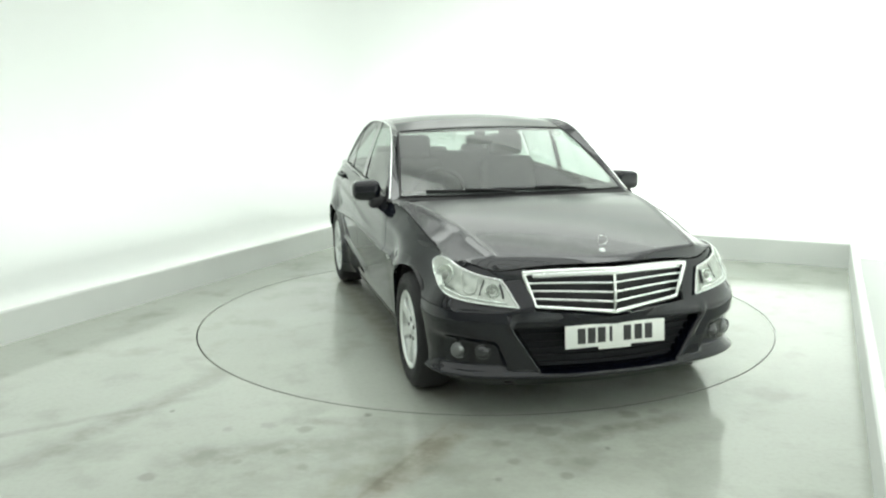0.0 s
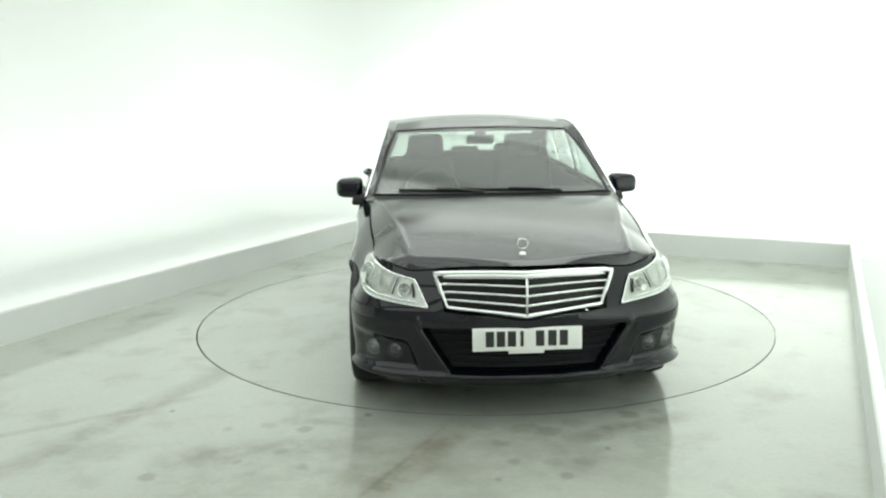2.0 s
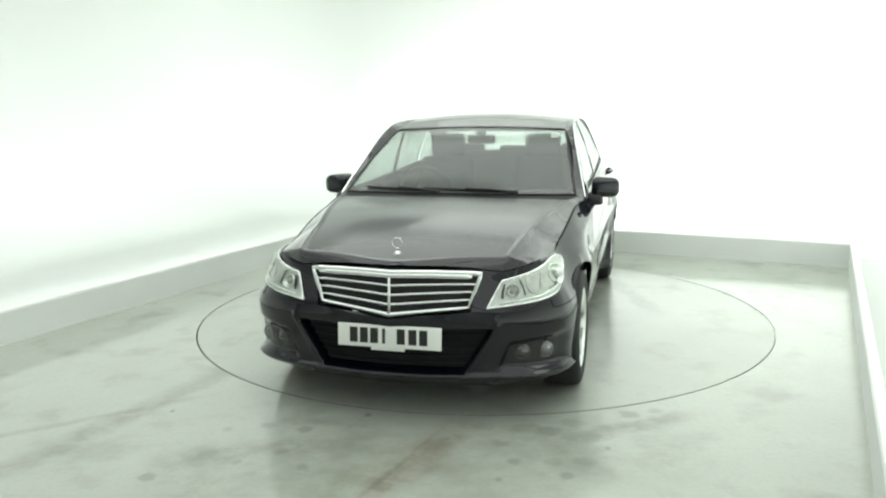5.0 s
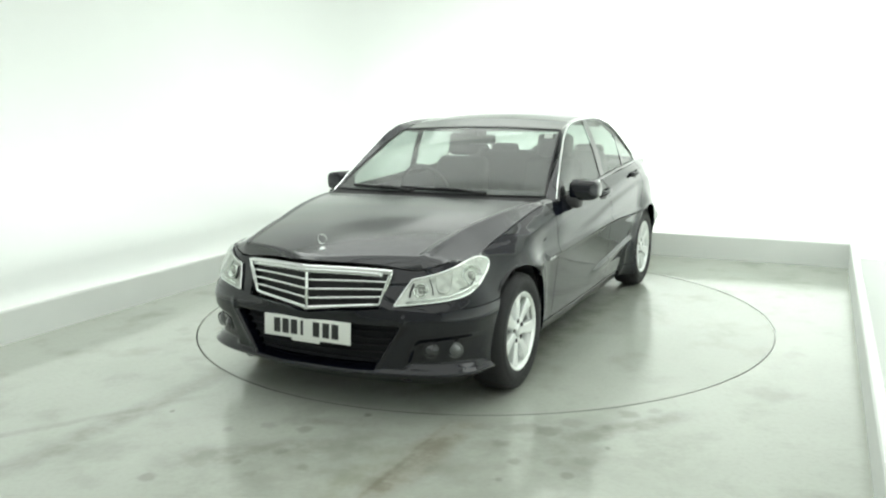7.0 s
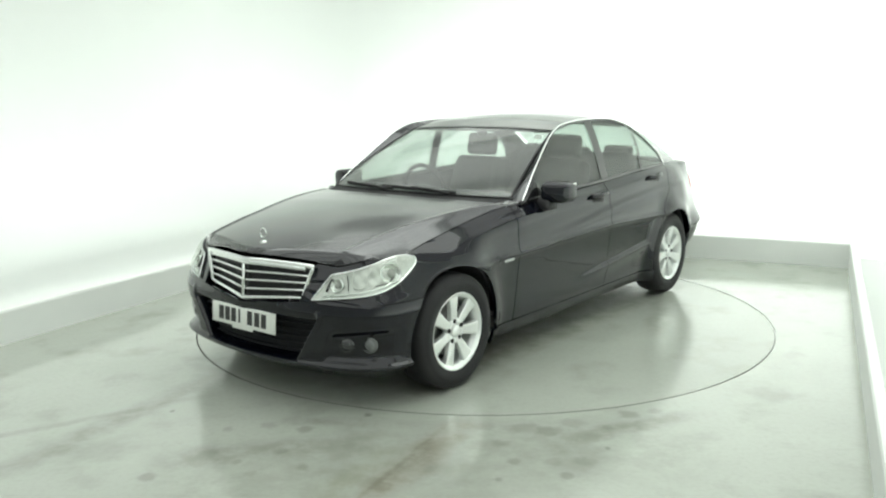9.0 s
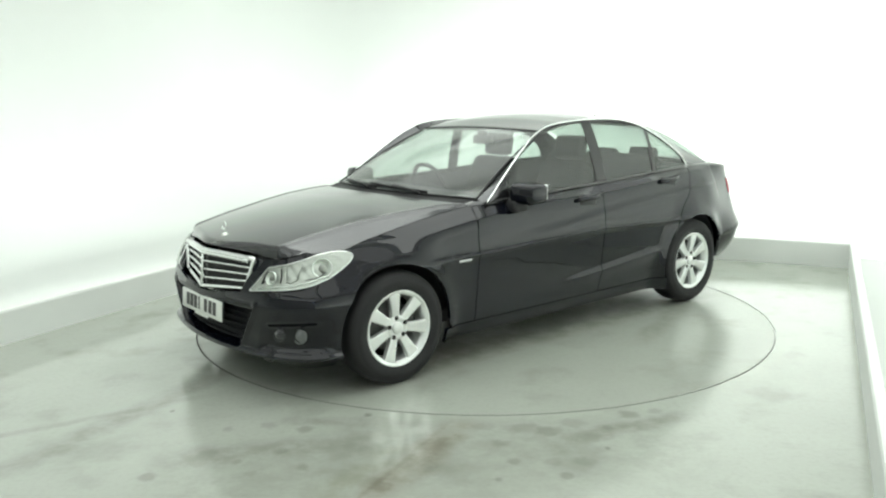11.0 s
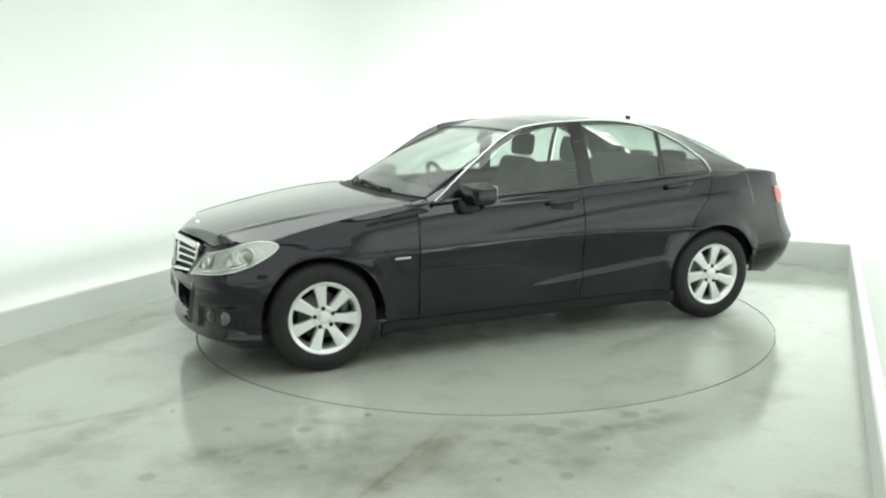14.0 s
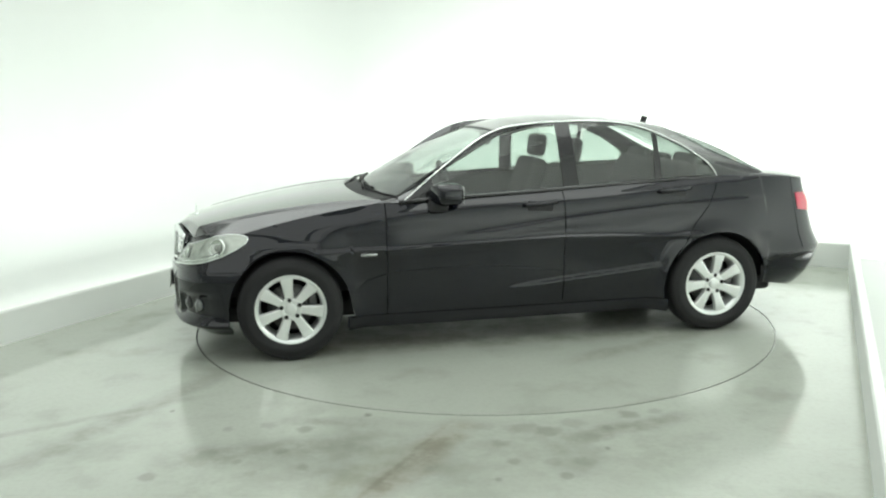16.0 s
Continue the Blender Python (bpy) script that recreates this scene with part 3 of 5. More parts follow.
def body(s, z, off=0.0):
    """The car's outer skin: s runs round the car from the nose's middle to the tail's middle."""
    x = float(np.interp(s, PS, PX))
    y = float(np.interp(s, PS, PY))
    nx = float(np.interp(s, PS, PNX))
    ny = float(np.interp(s, PS, PNY))
    wf, wr = step(1.15, 1.80, x), step(-1.55, -2.0, x)
    zt = Z_TOP(x)
    cr = CREASE_AT(x)
    if z <= cr:
        zl = z - (cr - CREASE) * step(0.40, 0.66, z)
        d = lerp(D_LOW(zl), D_WING(zl), max(step(0.88, 1.15, x), step(-1.18, -1.5, x)))
    else:
        zeta = (z - cr) / (zt - cr)
        d = D_TOP(x) * lerp(G_UP(zeta), zeta**2, max(step(-1.1, -1.4, x), step(1.0, 1.3, x)))
    if -1.75 < x < 1.75:
        # rising line through the handles, lower door line, lips round the wheels
        line = LINE_AT(x)
        if z > cr:
            mid = MID_AT(x)
            q = z - mid
            d += 0.012 * step(0.6, 0.0, x) * math.exp(-(q / (0.020 if q > 0 else 0.070)) ** 2)
            q = z - line
            d += 0.012 * step(1.30, 1.0, x) * math.exp(-(q / (0.022 if q > 0 else 0.075)) ** 2)
        low = 0.374 + 0.092 * (-0.05 - x)
        q = z - low
        d += 0.016 * step(0.15, -0.25, x) * step(-1.02, -0.9, x) * math.exp(-(q / (0.012 if q > 0 else 0.06)) ** 2)
        for ax in (ARCH_F, ARCH_R):
            r = math.hypot(x - ax, z - ARCH_Z)
            keep = 0.80 if ax < 0 or x > ax else 0.45
            d += (0.006 - keep * D_LOW(min(z, 0.66))) * math.exp(-((r - ARCH) / 0.065) ** 2) if z < 0.72 else 0.022 * math.exp(-((r - ARCH) / 0.065) ** 2)
    if wf:
        d = lerp(d, D_FRONT(z), wf)
    if wr:
        d = lerp(d, D_REAR(z), wr)
    if x < -1.62:
        # ledge running from the rear wheel round the bumper
        q = z - (0.480 + 0.075 * min(-1.70 - x, 0.45))
        d += 0.016 * step(-1.64, -1.76, x) * math.exp(-(q / (0.075 if q > 0 else 0.02)) ** 2)
    d += off
    prow = 0.065 * math.exp(-(y / 0.32) ** 2) * step(0.50, 0.62, z) if x > 1.6 else 0.0
    return Vector((x + nx * d + prow, y + ny * d, z))


def arch_top(x, ax, r=ARCH):
    q = r * r - (x - ax) ** 2
    return ARCH_Z + math.sqrt(q) if q > 0 else -1.0


def arch_x(z, ax, sign, r=ARCH):
    return ax + sign * math.sqrt(max(r * r - (z - ARCH_Z) ** 2, 0.0))


def spread(n):
    return [k / (n - 1) for k in range(n)]


Z_EDGE_Y = curve([(0, .762), (.2, .758), (.40, .746), (.50, .734), (.56, .730), (.62, .738), (.70, .754), (.775, .768), (.9, .768)])


def z_edge(s):
    """Height of the bonnet's front edge along the nose."""
    return Z_EDGE_Y(float(np.interp(s, PS, PY)) * 0.905 if float(np.interp(s, PS, PX)) < 1.9 else float(np.interp(s, PS, PY)))


def side_panel(xl, xr, zb, zt, nu=40, below=42, above=54, depth=0.014):
    """A body panel between two edges given as functions of height; its foot and top are functions of x."""
    bm = bmesh.new()
    vs = [k / below * 0.5 for k in range(below)] + [0.5 + k / above * 0.5 for k in range(above + 1)]

    def fn(u, v):
        z = 0.25
        x = 0.0
        for _ in range(6):
            x = lerp(xl(z), xr(z), u)
            b, t = zb(x), zt(x)
            cr = CREASE_AT(x)
            if b < cr - 0.02:
                z = lerp(b, cr, v * 2) if v < 0.5 else lerp(cr, t, v * 2 - 1)
            else:
                z = lerp(b, t, v)
        return body(s_at(x), z)
    grid(bm, fn, spread(nu), vs)
    return rim(outward(bm), depth)


def build_car():
    car = new("car")
    tagged(car, "black four-door saloon car with silver alloy wheels, parked on the turntable", "car")

    # ---- doors ----
    sill_z = lambda x: 0.245
    top = lambda x: Z_TOP(x) - 0.004

    def rear_cut(z):
        if z < 0.60:
            return arch_x(z, ARCH_R, 1, 0.374)
        return lerp(arch_x(0.60, ARCH_R, 1, 0.374), -1.40, step(0.60, 1.05, z) ** 0.8)

    doors = []
    for name, xl, xr, zb in (("front_door", lambda z: 0.793, lambda z: -0.326, sill_z), ("rear_door", lambda z: -0.332, rear_cut, sill_z)):
        bm = side_panel(xl, xr, zb, top, 64)
        doors.append(pair(name, bm, M_PAINT, car, "gloss black door"))

    # door handles: a bow over a dark dish
    for k, (hx, hz) in enumerate(((-0.17, 0.882), (-1.075, 0.935))):
        base = body(s_at(hx), hz)
        bm = bmesh.new()
        box(bm, (0, 0, 0), (0.165, 0.012, 0.062), 0.005)
        dish = [Vector((hx, base.y - 0.001, hz - 0.006))]
        tilt = pose(0, 0, 0, 0, -5, 0)
        for v in bm.verts:
            v.co = tilt @ v.co + dish[0]
        b2 = mirrored(bm)
        for b, par in ((bm, doors[k][0]), (b2, doors[k][1])):
            part("handle_dish", b, M_BLACK, par, "dark handle recess")
        bm = bmesh.new()
        pts = [(hx + 0.105 - 0.21 * q, base.y + 0.004 + 0.030 * math.sin(math.pi * q) ** 0.6, hz + 0.008 + 0.016 * q) for q in spread(11)]
        sweep(bm, pts, ring_section(0.018, 10, 0.8))
        b2 = mirrored(bm)
        for b, par in ((bm, doors[k][0]), (b2, doors[k][1])):
            part("handle", b, M_PAINT, par, "gloss black door handle")

    # ---- sills ----
    bm = bmesh.new()
    x0, x1 = arch_x(0.2, ARCH_F, -1), arch_x(0.2, ARCH_R, 1)
    grid(bm, lambda u, v: body(s_at(lerp(x0, x1, u)), lerp(0.155, 0.241, v), 0.004), spread(50), spread(7))
    pair("sill", rim(outward(bm), 0.02), M_PAINT, car, "gloss black sill")

    # ---- front wings ----
    def wing_foot(x):
        a = arch_top(x, ARCH_F)
        if x > ARCH_F:
            return max(a, 0.556)
        return max(a, 0.245)

    def wing_top(x):
        if x <= 1.656:
            return Z_TOP(x)
        return z_edge(s_at(x)) - 0.006

    xs = [0.799] + [1.018 - 0.2 * (1 - k / 8) for k in range(1, 8)] + [1.0182 + 0.62 * (1 - math.cos(math.pi * k / 44)) / 2 * 1.0 for k in range(45)] + [1.66 + 0.26 * k / 16 for k in range(17)]
    xs = sorted(set(round(q, 5) for q in xs))
    bm = bmesh.new()
    vs = spread(60)
    grid(bm, lambda u, v: body(s_at(u), lerp(wing_foot(u), wing_top(u), v)), xs, vs)
    pair("front_wing", rim(outward(bm), 0.02), M_PAINT, car, "gloss black front wing")

    # corner between wing, bonnet and the foot of the front pillar
    bm = bmesh.new()

    def corner(u, v):
        x = lerp(0.690, 0.812, u)
        a = body(s_at(x), Z_TOP(x), -0.002)
        return lerp(a, Vector((x, 0.733, lerp(0.958, 0.934, u))), v) + Vector((0, 0, 0.004 * math.sin(math.pi * v)))
    grid(bm, corner, spread(10), spread(6))
    pair("pillar_foot", outward(bm), M_WET, car, "wet black pillar foot")

    # small metal badge on each wing
    bm = bmesh.new()
    pb = body(s_at(0.905), 0.628)
    box(bm, (0.905, pb.y + 0.003, 0.628), (0.10, 0.008, 0.018), 0.003)
    pair("wing_badge", bm, M_BADGE, car, "small silver wing badge")

    # ---- rear quarters ----
    def quarter_foot(x):
        return max(arch_top(x, ARCH_R), 0.475 if x < ARCH_R else 0.30)

    bm = bmesh.new()

    def quarter(u, v):
        z = 0.6
        x = 0.0
        for _ in range(8):
            xl = rear_cut(z) - 0.006
            x = lerp(xl, -2.02, u)
            z = lerp(quarter_foot(x), Z_TOP(x), v)
        return body(s_at(x), z)
    grid(bm, quarter, [q**1.0 for q in spread(80)], spread(60))
    pair("rear_quarter", rim(outward(bm), 0.02), M_PAINT, car, "gloss black rear quarter panel")

    # ---- rear end ----
    bm = bmesh.new()
    s0 = s_at(-2.026)
    grid(bm, lambda u, v: body(lerp(s0, S_END, u), lerp(0.485, 0.982, v)), spread(34), spread(22))
    b2 = mirrored(bm)
    me_all = bmesh.new()
    for b in (bm, b2):
        tmp = bpy.data.meshes.new("tmp")
        b.to_mesh(tmp)
        me_all.from_mesh(tmp)
        bpy.data.meshes.remove(tmp)
        b.free()
    bmesh.ops.remove_doubles(me_all, verts=me_all.verts, dist=1e-5)
    part("boot_face", rim(outward(me_all), 0.015), M_PAINT, car, "gloss black boot panel")

    bm = bmesh.new()

    def rear_bumper(u, v):
        z = lerp(lerp(0.300, 0.225, min(u / 0.35, 1.0)), 0.53 if u > 0.28 else lerp(0.47, 0.53, u / 0.28), v)
        s = lerp(s_at(arch_x(min(z, 0.66), ARCH_R, -1)), S_END, u)
        return body(s, z, 0.002)
    grid(bm, rear_bumper, spread(50), spread(20))
    b2 = mirrored(bm)
    me_all = bmesh.new()
    for b in (bm, b2):
        tmp = bpy.data.meshes.new("tmp")
        b.to_mesh(tmp)
        me_all.from_mesh(tmp)
        bpy.data.meshes.remove(tmp)
        b.free()
    bmesh.ops.remove_doubles(me_all, verts=me_all.verts, dist=1e-5)
    part("rear_bumper", rim(outward(me_all), 0.02), M_PAINT, car, "gloss black rear bumper")

    bm = bmesh.new()
    grid(bm, lambda u, v: body(lerp(s_at(-2.055), s_at(-2.27), u), lerp(lerp(0.775, 0.735, u), lerp(0.885, 0.89, u), v), 0.006 + 0.012 * math.sin(math.pi * u) * math.sin(math.pi * v)), spread(20), spread(12))
    pair("tail_lamp", rim(outward(bm), 0.016), M_RED, car, "red tail lamp")

    # ---- front bumper ----
    def vee(z):
        return lerp(0.355, 0.50, min(max((z - 0.25) / 0.23, 0), 1))

    def bumper_skin(s, z):
        y = float(np.interp(s, PS, PY))
        d = 0.0
        # middle intake
        inside = step(vee(z) + 0.008, vee(z) - 0.012, y) * step(0.248, 0.262, z) * step(0.475, 0.455, z)
        d -= 0.075 * inside
        # raised line beside the intake
        d += 0.012 * math.exp(-((y - vee(z) - 0.012) / 0.016) ** 2) * step(0.24, 0.28, z) * step(0.54, 0.48, z)
        # fog lamp recess
        top_z = lerp(0.40, 0.425, step(0.5, 0.8, y))
        rec = step(0.505 + (z - 0.27) * 0.35, 0.545 + (z - 0.27) * 0.35, y) * step(0.845, 0.80, y) * step(0.255, 0.285, z) * step(top_z + 0.02, top_z - 0.03, z)
        d -= 0.024 * rec
        return body(s, z, d)

    ys = spread(150)
    bm = bmesh.new()

    def bump(u, v):
        z = lerp(0.152, 0.555, v)
        s = s_at(arch_x(max(z, 0.31), ARCH_F, 1)) * u
        y = float(np.interp(s, PS, PY))
        cap = lerp(0.512, 0.553, min(y / 0.39, 1.0))
        return bumper_skin(s, lerp(0.152, min(cap, 0.555), v))
    grid(bm, bump, ys, spread(58))
    b2 = mirrored(bm)
    me_all = bmesh.new()
    for b in (bm, b2):
        tmp = bpy.data.meshes.new("tmp")
        b.to_mesh(tmp)
        me_all.from_mesh(tmp)
        bpy.data.meshes.remove(tmp)
        b.free()
    bmesh.ops.remove_doubles(me_all, verts=me_all.verts, dist=1e-5)
    bumper = part("front_bumper", rim(outward(me_all), 0.02), M_PAINT, car, "gloss black front bumper with a wide lower intake")

    # intake: a dark mesh sheet with slats across the opening
    bm = bmesh.new()

    def mesh_sheet(u, v):
        z = lerp(0.264, 0.462, v)
        w = (vee(z) - 0.006) * u
        q = body(s_at_y(abs(w)), z, -0.058)
        return Vector((q.x, math.copysign(q.y, w), z))
    grid(bm, mesh_sheet, [i / 14 - 1 for i in range(29)], spread(6))
    part("intake_mesh", outward(bm), M_INTAKE, bumper, "black mesh of the lower intake")
    for k in range(5):
        z = 0.285 + 0.036 * k
        bm = bmesh.new()
        w = vee(z) - 0.012
        sweep(bm, [body(s_at_y(abs(w * q)), z, -0.047) * Vector((1, 1, 1)) if q >= 0 else Vector((body(s_at_y(abs(w * q)), z, -0.047).x, -body(s_at_y(abs(w * q)), z, -0.047).y, z)) for q in [i / 12 - 1 for i in range(25)]], [(-0.008, -0.003), (0.008, -0.003), (0.008, 0.003), (-0.008, 0.003)])
        part("intake_slat", bm, M_INTAKE, bumper, smooth=False)

    # fog lamps and day lamps
    for y, r, mat, lab in ((0.724, 0.033, M_FOG, "round clear fog lamp"), (0.623, 0.033, M_BULB_DARK, "round dark fog lamp")):
        p0 = body(s_at_y(y + 0.02), 0.349, -0.017)
        for sgn in (1, -1):
            bm = bmesh.new()
            lathe(bm, [(0, 0.012), (r * 0.5, 0.010), (r * 0.85, 0.002), (r, -0.004), (r + 0.006, 0.004), (r + 0.008, -0.02), (r, -0.03)], 28)
            m = Matrix.Translation((p0.x, sgn * y, 0.349)) @ pose(0, 0, 0, 0, 0, -90 + sgn * 18)
            lamp = part("fog_lamp", bm, mat, bumper, lab, m=m)

    # front panel behind grille and lamps
    bm = bmesh.new()
    s1 = s_at(1.915)
    
    def front_panel(u, v):
        s = lerp(s_at_y(lerp(0.390, 0.446, v)), s1, u)
        return body(s, lerp(0.545, z_edge(s) - 0.006, v), -0.003)
    grid(bm, front_panel, spread(26), spread(14))
    pair("front_panel", rim(outward(bm), 0.015), M_PAINT, car)

    # ---- headlamps: an outline on the skin, from the inner tip round the outer corner ----
    loop = [(.470, .569), (.470, .569), (.59, .581), (.70, .590), (.80, .601), (.90, .620), (1.014, .653), (1.10, .694), (1.150, .732), (1.140, .755), (1.08, .767), (1.0, .767),
            (.87, .751), (.736, .722), (.631, .702), (.552, .689), (.552, .689), (.522, .650), (.497, .612)]
    for _ in range(3):
        loop = [(lerp(a[0], b[0], k), lerp(a[1], b[1], k)) for a, b in zip(loop, loop[1:] + loop[:1]) for k in (0.25, 0.75)]
    mid_s, mid_z = 0.80, 0.680

    def lamp_at(k, r, off):
        """A place in the lamp: k runs round its outline, r from its middle to its edge."""
        a = loop[k % len(loop)]
        return body(lerp(mid_s, a[0], r), lerp(mid_z, a[1], r), off)

    def lamp_disc(depth, rings=12):
        bm = bmesh.new()
        grid(bm, lambda k, r: lamp_at(k, max(r, 0.002), depth(k, r)), range(len(loop) + 1), spread(rings))
        bmesh.ops.remove_doubles(bm, verts=bm.verts, dist=1e-5)
        return outward(bm)

    def facets(k, r):
        a = loop[k % len(loop)]
        s, z = lerp(mid_s, a[0], r), lerp(mid_z, a[1], r)
        return 0.006 + 0.0028 * math.sin(64 * s) * math.sin(95 * z + 20 * s) * (1 - r**4)

    for sgn in (1, -1):
        side = lambda b: b if sgn > 0 else mirrored(b)
        lamp = new("headlamp")
        lamp.parent = car
        tagged(lamp, "clear glass headlamp with silver reflectors")
        part("reflector", side(lamp_disc(facets, 26)), M_REFLECTOR, lamp, "faceted silver lamp housing")
        lens = part("lens", side(rim(lamp_disc(lambda k, r: 0.010 + 0.020 * math.sqrt(max(1 - r**4, 0))), 0.006)), M_LENS, lamp, "clear lens")
        lens.visible_shadow = False
        bm = bmesh.new()
        sweep(bm, [lamp_at(k, 0.985, 0.009) for k in range(len(loop))], ring_section(0.0050, 8), closed=True)
        part("lamp_edge", side(bm), M_CHROME, lamp, "bright lamp surround")
        for s, z, r in ((0.945, 0.692, 0.052), (0.602, 0.641, 0.034)):
            p0 = body(s, z, 0.010)
            n = (body(s + 0.03, z, 0.010) - p0).cross(body(s, z + 0.03, 0.010) - p0).normalized()
            if n.x < 0:
                n.negate()
            n = lerp(n, Vector((1, 0, 0)), 0.30).normalized()
            q = Matrix.Translation(p0) @ Vector((0, 1, 0)).rotation_difference(n).to_matrix().to_4x4()
            for name, prof, mat, lab in (("lamp_bowl", [(r * 0.30, -0.006), (r * 0.5, -0.004), (r * 0.8, 0.004), (r * 0.95, 0.012), (r, 0.013), (r * 1.06, 0.0)], M_BULB, "silver lamp bowl"),
                                         ("projector", [(0, 0.012), (r * 0.2, 0.011), (r * 0.38, 0.005), (r * 0.46, -0.004)], M_PROJECTOR, "dark projector glass")):
                bm = bmesh.new()
                lathe(bm, prof, 28)
                bmesh.ops.transform(bm, matrix=q, verts=bm.verts)
                part(name, side(bm), mat, lamp, lab)
        # u-shaped divider between the chambers, a foot shelf and dark vents beside the inner bowl
        for pts, r, mat in (([(0.690, 0.700), (0.688, 0.655), (0.700, 0.632), (0.735, 0.626), (0.768, 0.642), (0.785, 0.690), (0.800, 0.725)], 0.0032, M_REFLECTOR),
                            ([(0.530, 0.590), (0.640, 0.602), (0.760, 0.614), (0.880, 0.636), (0.980, 0.665)], 0.0045, M_CHROME),
                            ([(0.548, 0.612), (0.552, 0.640), (0.565, 0.672)], 0.006, M_BLACK),
                            ([(0.650, 0.690), (0.664, 0.655), (0.668, 0.622)], 0.003, M_BLACK),
                            ([(0.820, 0.640), (0.900, 0.650), (0.990, 0.684)], 0.002, M_BLACK)):
            bm = bmesh.new()
            sweep(bm, [body(s, z, 0.012) for s, z in pts], ring_section(r, 6))
            part("lamp_rib", side(bm), mat, lamp)

    # ---- grille: a shallow arrow in plan ----
    def grille_x(y, z):
        return 2.118 - 0.105 * (z - 0.527) - 0.225 * abs(y) + 0.03 * abs(y) ** 2

    def grille_pt(y, z, off=0.0):
        return Vector((grille_x(y, z) + off, y, z))

    grille = new("grille")
    grille.parent = car
    tagged(grille, "chrome-framed radiator grille with four dark gaps")
    hw = lambda v: lerp(0.372, 0.428, v)

    def gz(y, v):
        """Height across the grille: v = 0 along the foot, 1 along the top."""
        q = abs(y)
        return lerp(0.531 + 0.082 * q, 0.733 - 0.050 * q * q, v)

    bm = bmesh.new()
    for sgn in (1, -1):
        grid(bm, lambda u, v: grille_pt(sgn * u * hw(v), gz(u * hw(v), v), -0.030), spread(10), spread(8), flip=sgn < 0)
    bmesh.ops.recalc_face_normals(bm, faces=bm.faces)
    part("grille_back", bm, M_BLACK, grille, "dark grille backing", smooth=False)
    rail = [grille_pt(q * hw(1), gz(abs(q) * hw(1), 1)) for q in [i / 10 - 1 for i in range(21)]]
    left = [grille_pt(hw(v), gz(hw(v), v)) for v in (0.9, 0.75, 0.5, 0.25, 0.1)]
    foot = [grille_pt(-q * hw(0), gz(abs(q) * hw(0), 0)) for q in [i / 10 - 1 for i in range(21)]]
    right = [grille_pt(-hw(v), gz(hw(v), v)) for v in (0.1, 0.25, 0.5, 0.75, 0.9)]
    bm = bmesh.new()
    sweep(bm, rail + left + foot + right, ring_section(0.0125, 10), closed=True, up=Vector((1, 0, 0)))
    part("grille_frame", bm, M_CHROME, grille, "polished chrome grille frame")
    bm = bmesh.new()
    sweep(bm, [q + Vector((0.0, 0, -0.014)) for q in rail[1:-1]], ring_section(0.014, 8, 1.3), up=Vector((1, 0, 0)))
    part("grille_top_bar", bm, M_CHROME, grille, "broad chrome top bar")
    for k in range(3):
        v = 0.235 + 0.225 * k
        bm = bmesh.new()
        w = hw(v) - 0.006
        pts = [grille_pt(q * w, gz(abs(q) * w, v), -0.010) for q in [i / 8 - 1 for i in range(17)]]
        sweep(bm, pts, [(-0.0045, 0.012), (0.0045, 0.012), (0.006, 0.0), (0.004, -0.02), (-0.004, -0.02), (-0.006, 0.0)], up=Vector((1, 0, 0)))
        part("grille_slat", bm, M_CHROME, grille)
    bm = bmesh.new()
    sweep(bm, [grille_pt(0, 0.535, 0.002), grille_pt(0, 0.64, 0.002), grille_pt(0, 0.738, 0.002)], [(-0.006, -0.012), (0.006, -0.012), (0.006, 0.008), (-0.006, 0.008)], up=Vector((1, 0, 0)))
    part("grille_rib", bm, M_CHROME, grille)

    # ---- number plate with plain bars ----
    plate = new("number_plate")
    plate.parent = car
    plate.matrix_basis = Matrix.Translation((2.128, 0, 0.4255)) @ pose(0, 0, 0, 0, -4, 0)
    tagged(plate, "white number plate with dark characters")
    bm = bmesh.new()
    box(bm, (0, 0, 0), (0.008, 0.52, 0.111), 0.003)
    part("plate_board", bm, M_PLATE, plate)
    bm = bmesh.new()
    box(bm, (-0.018, 0, 0.0), (0.028, 0.46, 0.09), 0.004)
    part("plate_holder", bm, M_BLACK, plate, "black plate holder")
    bm = bmesh.new()
    box(bm, (0.0, -0.005, -0.062), (0.006, 0.17, 0.016), 0.003)
    part("plate_strip", bm, M_PLATE, plate)
    for y in (-0.178, -0.126, -0.074, -0.026, 0.060, 0.118, 0.172):
        bm = bmesh.new()
        box(bm, (0.0045, y, 0.002), (0.003, 0.040 if y != -0.026 else 0.015, 0.074), 0.0008, 1)
        part("plate_bar", bm, M_INK, plate, smooth=False)

    # ---- bonnet ----
    tip_s = s_at(1.650)
    es = [tip_s * q for q in spread(80)]
    epts = [body(s, z_edge(s)) for s in es]
    EY = np.array([q.y for q in epts])
    EX = np.array([q.x for q in epts])
    EZ = np.array([q.z for q in epts])
    y_tip = float(EY[-1])
    zc = curve([(.85, .964), (1.0, .959), (1.2, .943), (1.39, .918), (1.58, .887), (1.77, .849), (1.9, .819), (2.0, .793), (2.08, .769), (2.15, .745)])
    cz = curve([(.75, .929), (.80, .927), (.9, .917), (1.0, .902), (1.2, .868), (1.45, .815), (1.656, .765), (1.9, .735), (2.1, .72)])
    xs_c = [0.75 + 0.02 * k for k in range(46)]
    cy = curve([(x, body(s_at(x), Z_TOP(x)).y) for x in xs_c] + [(1.75, y_tip), (2.2, y_tip)])

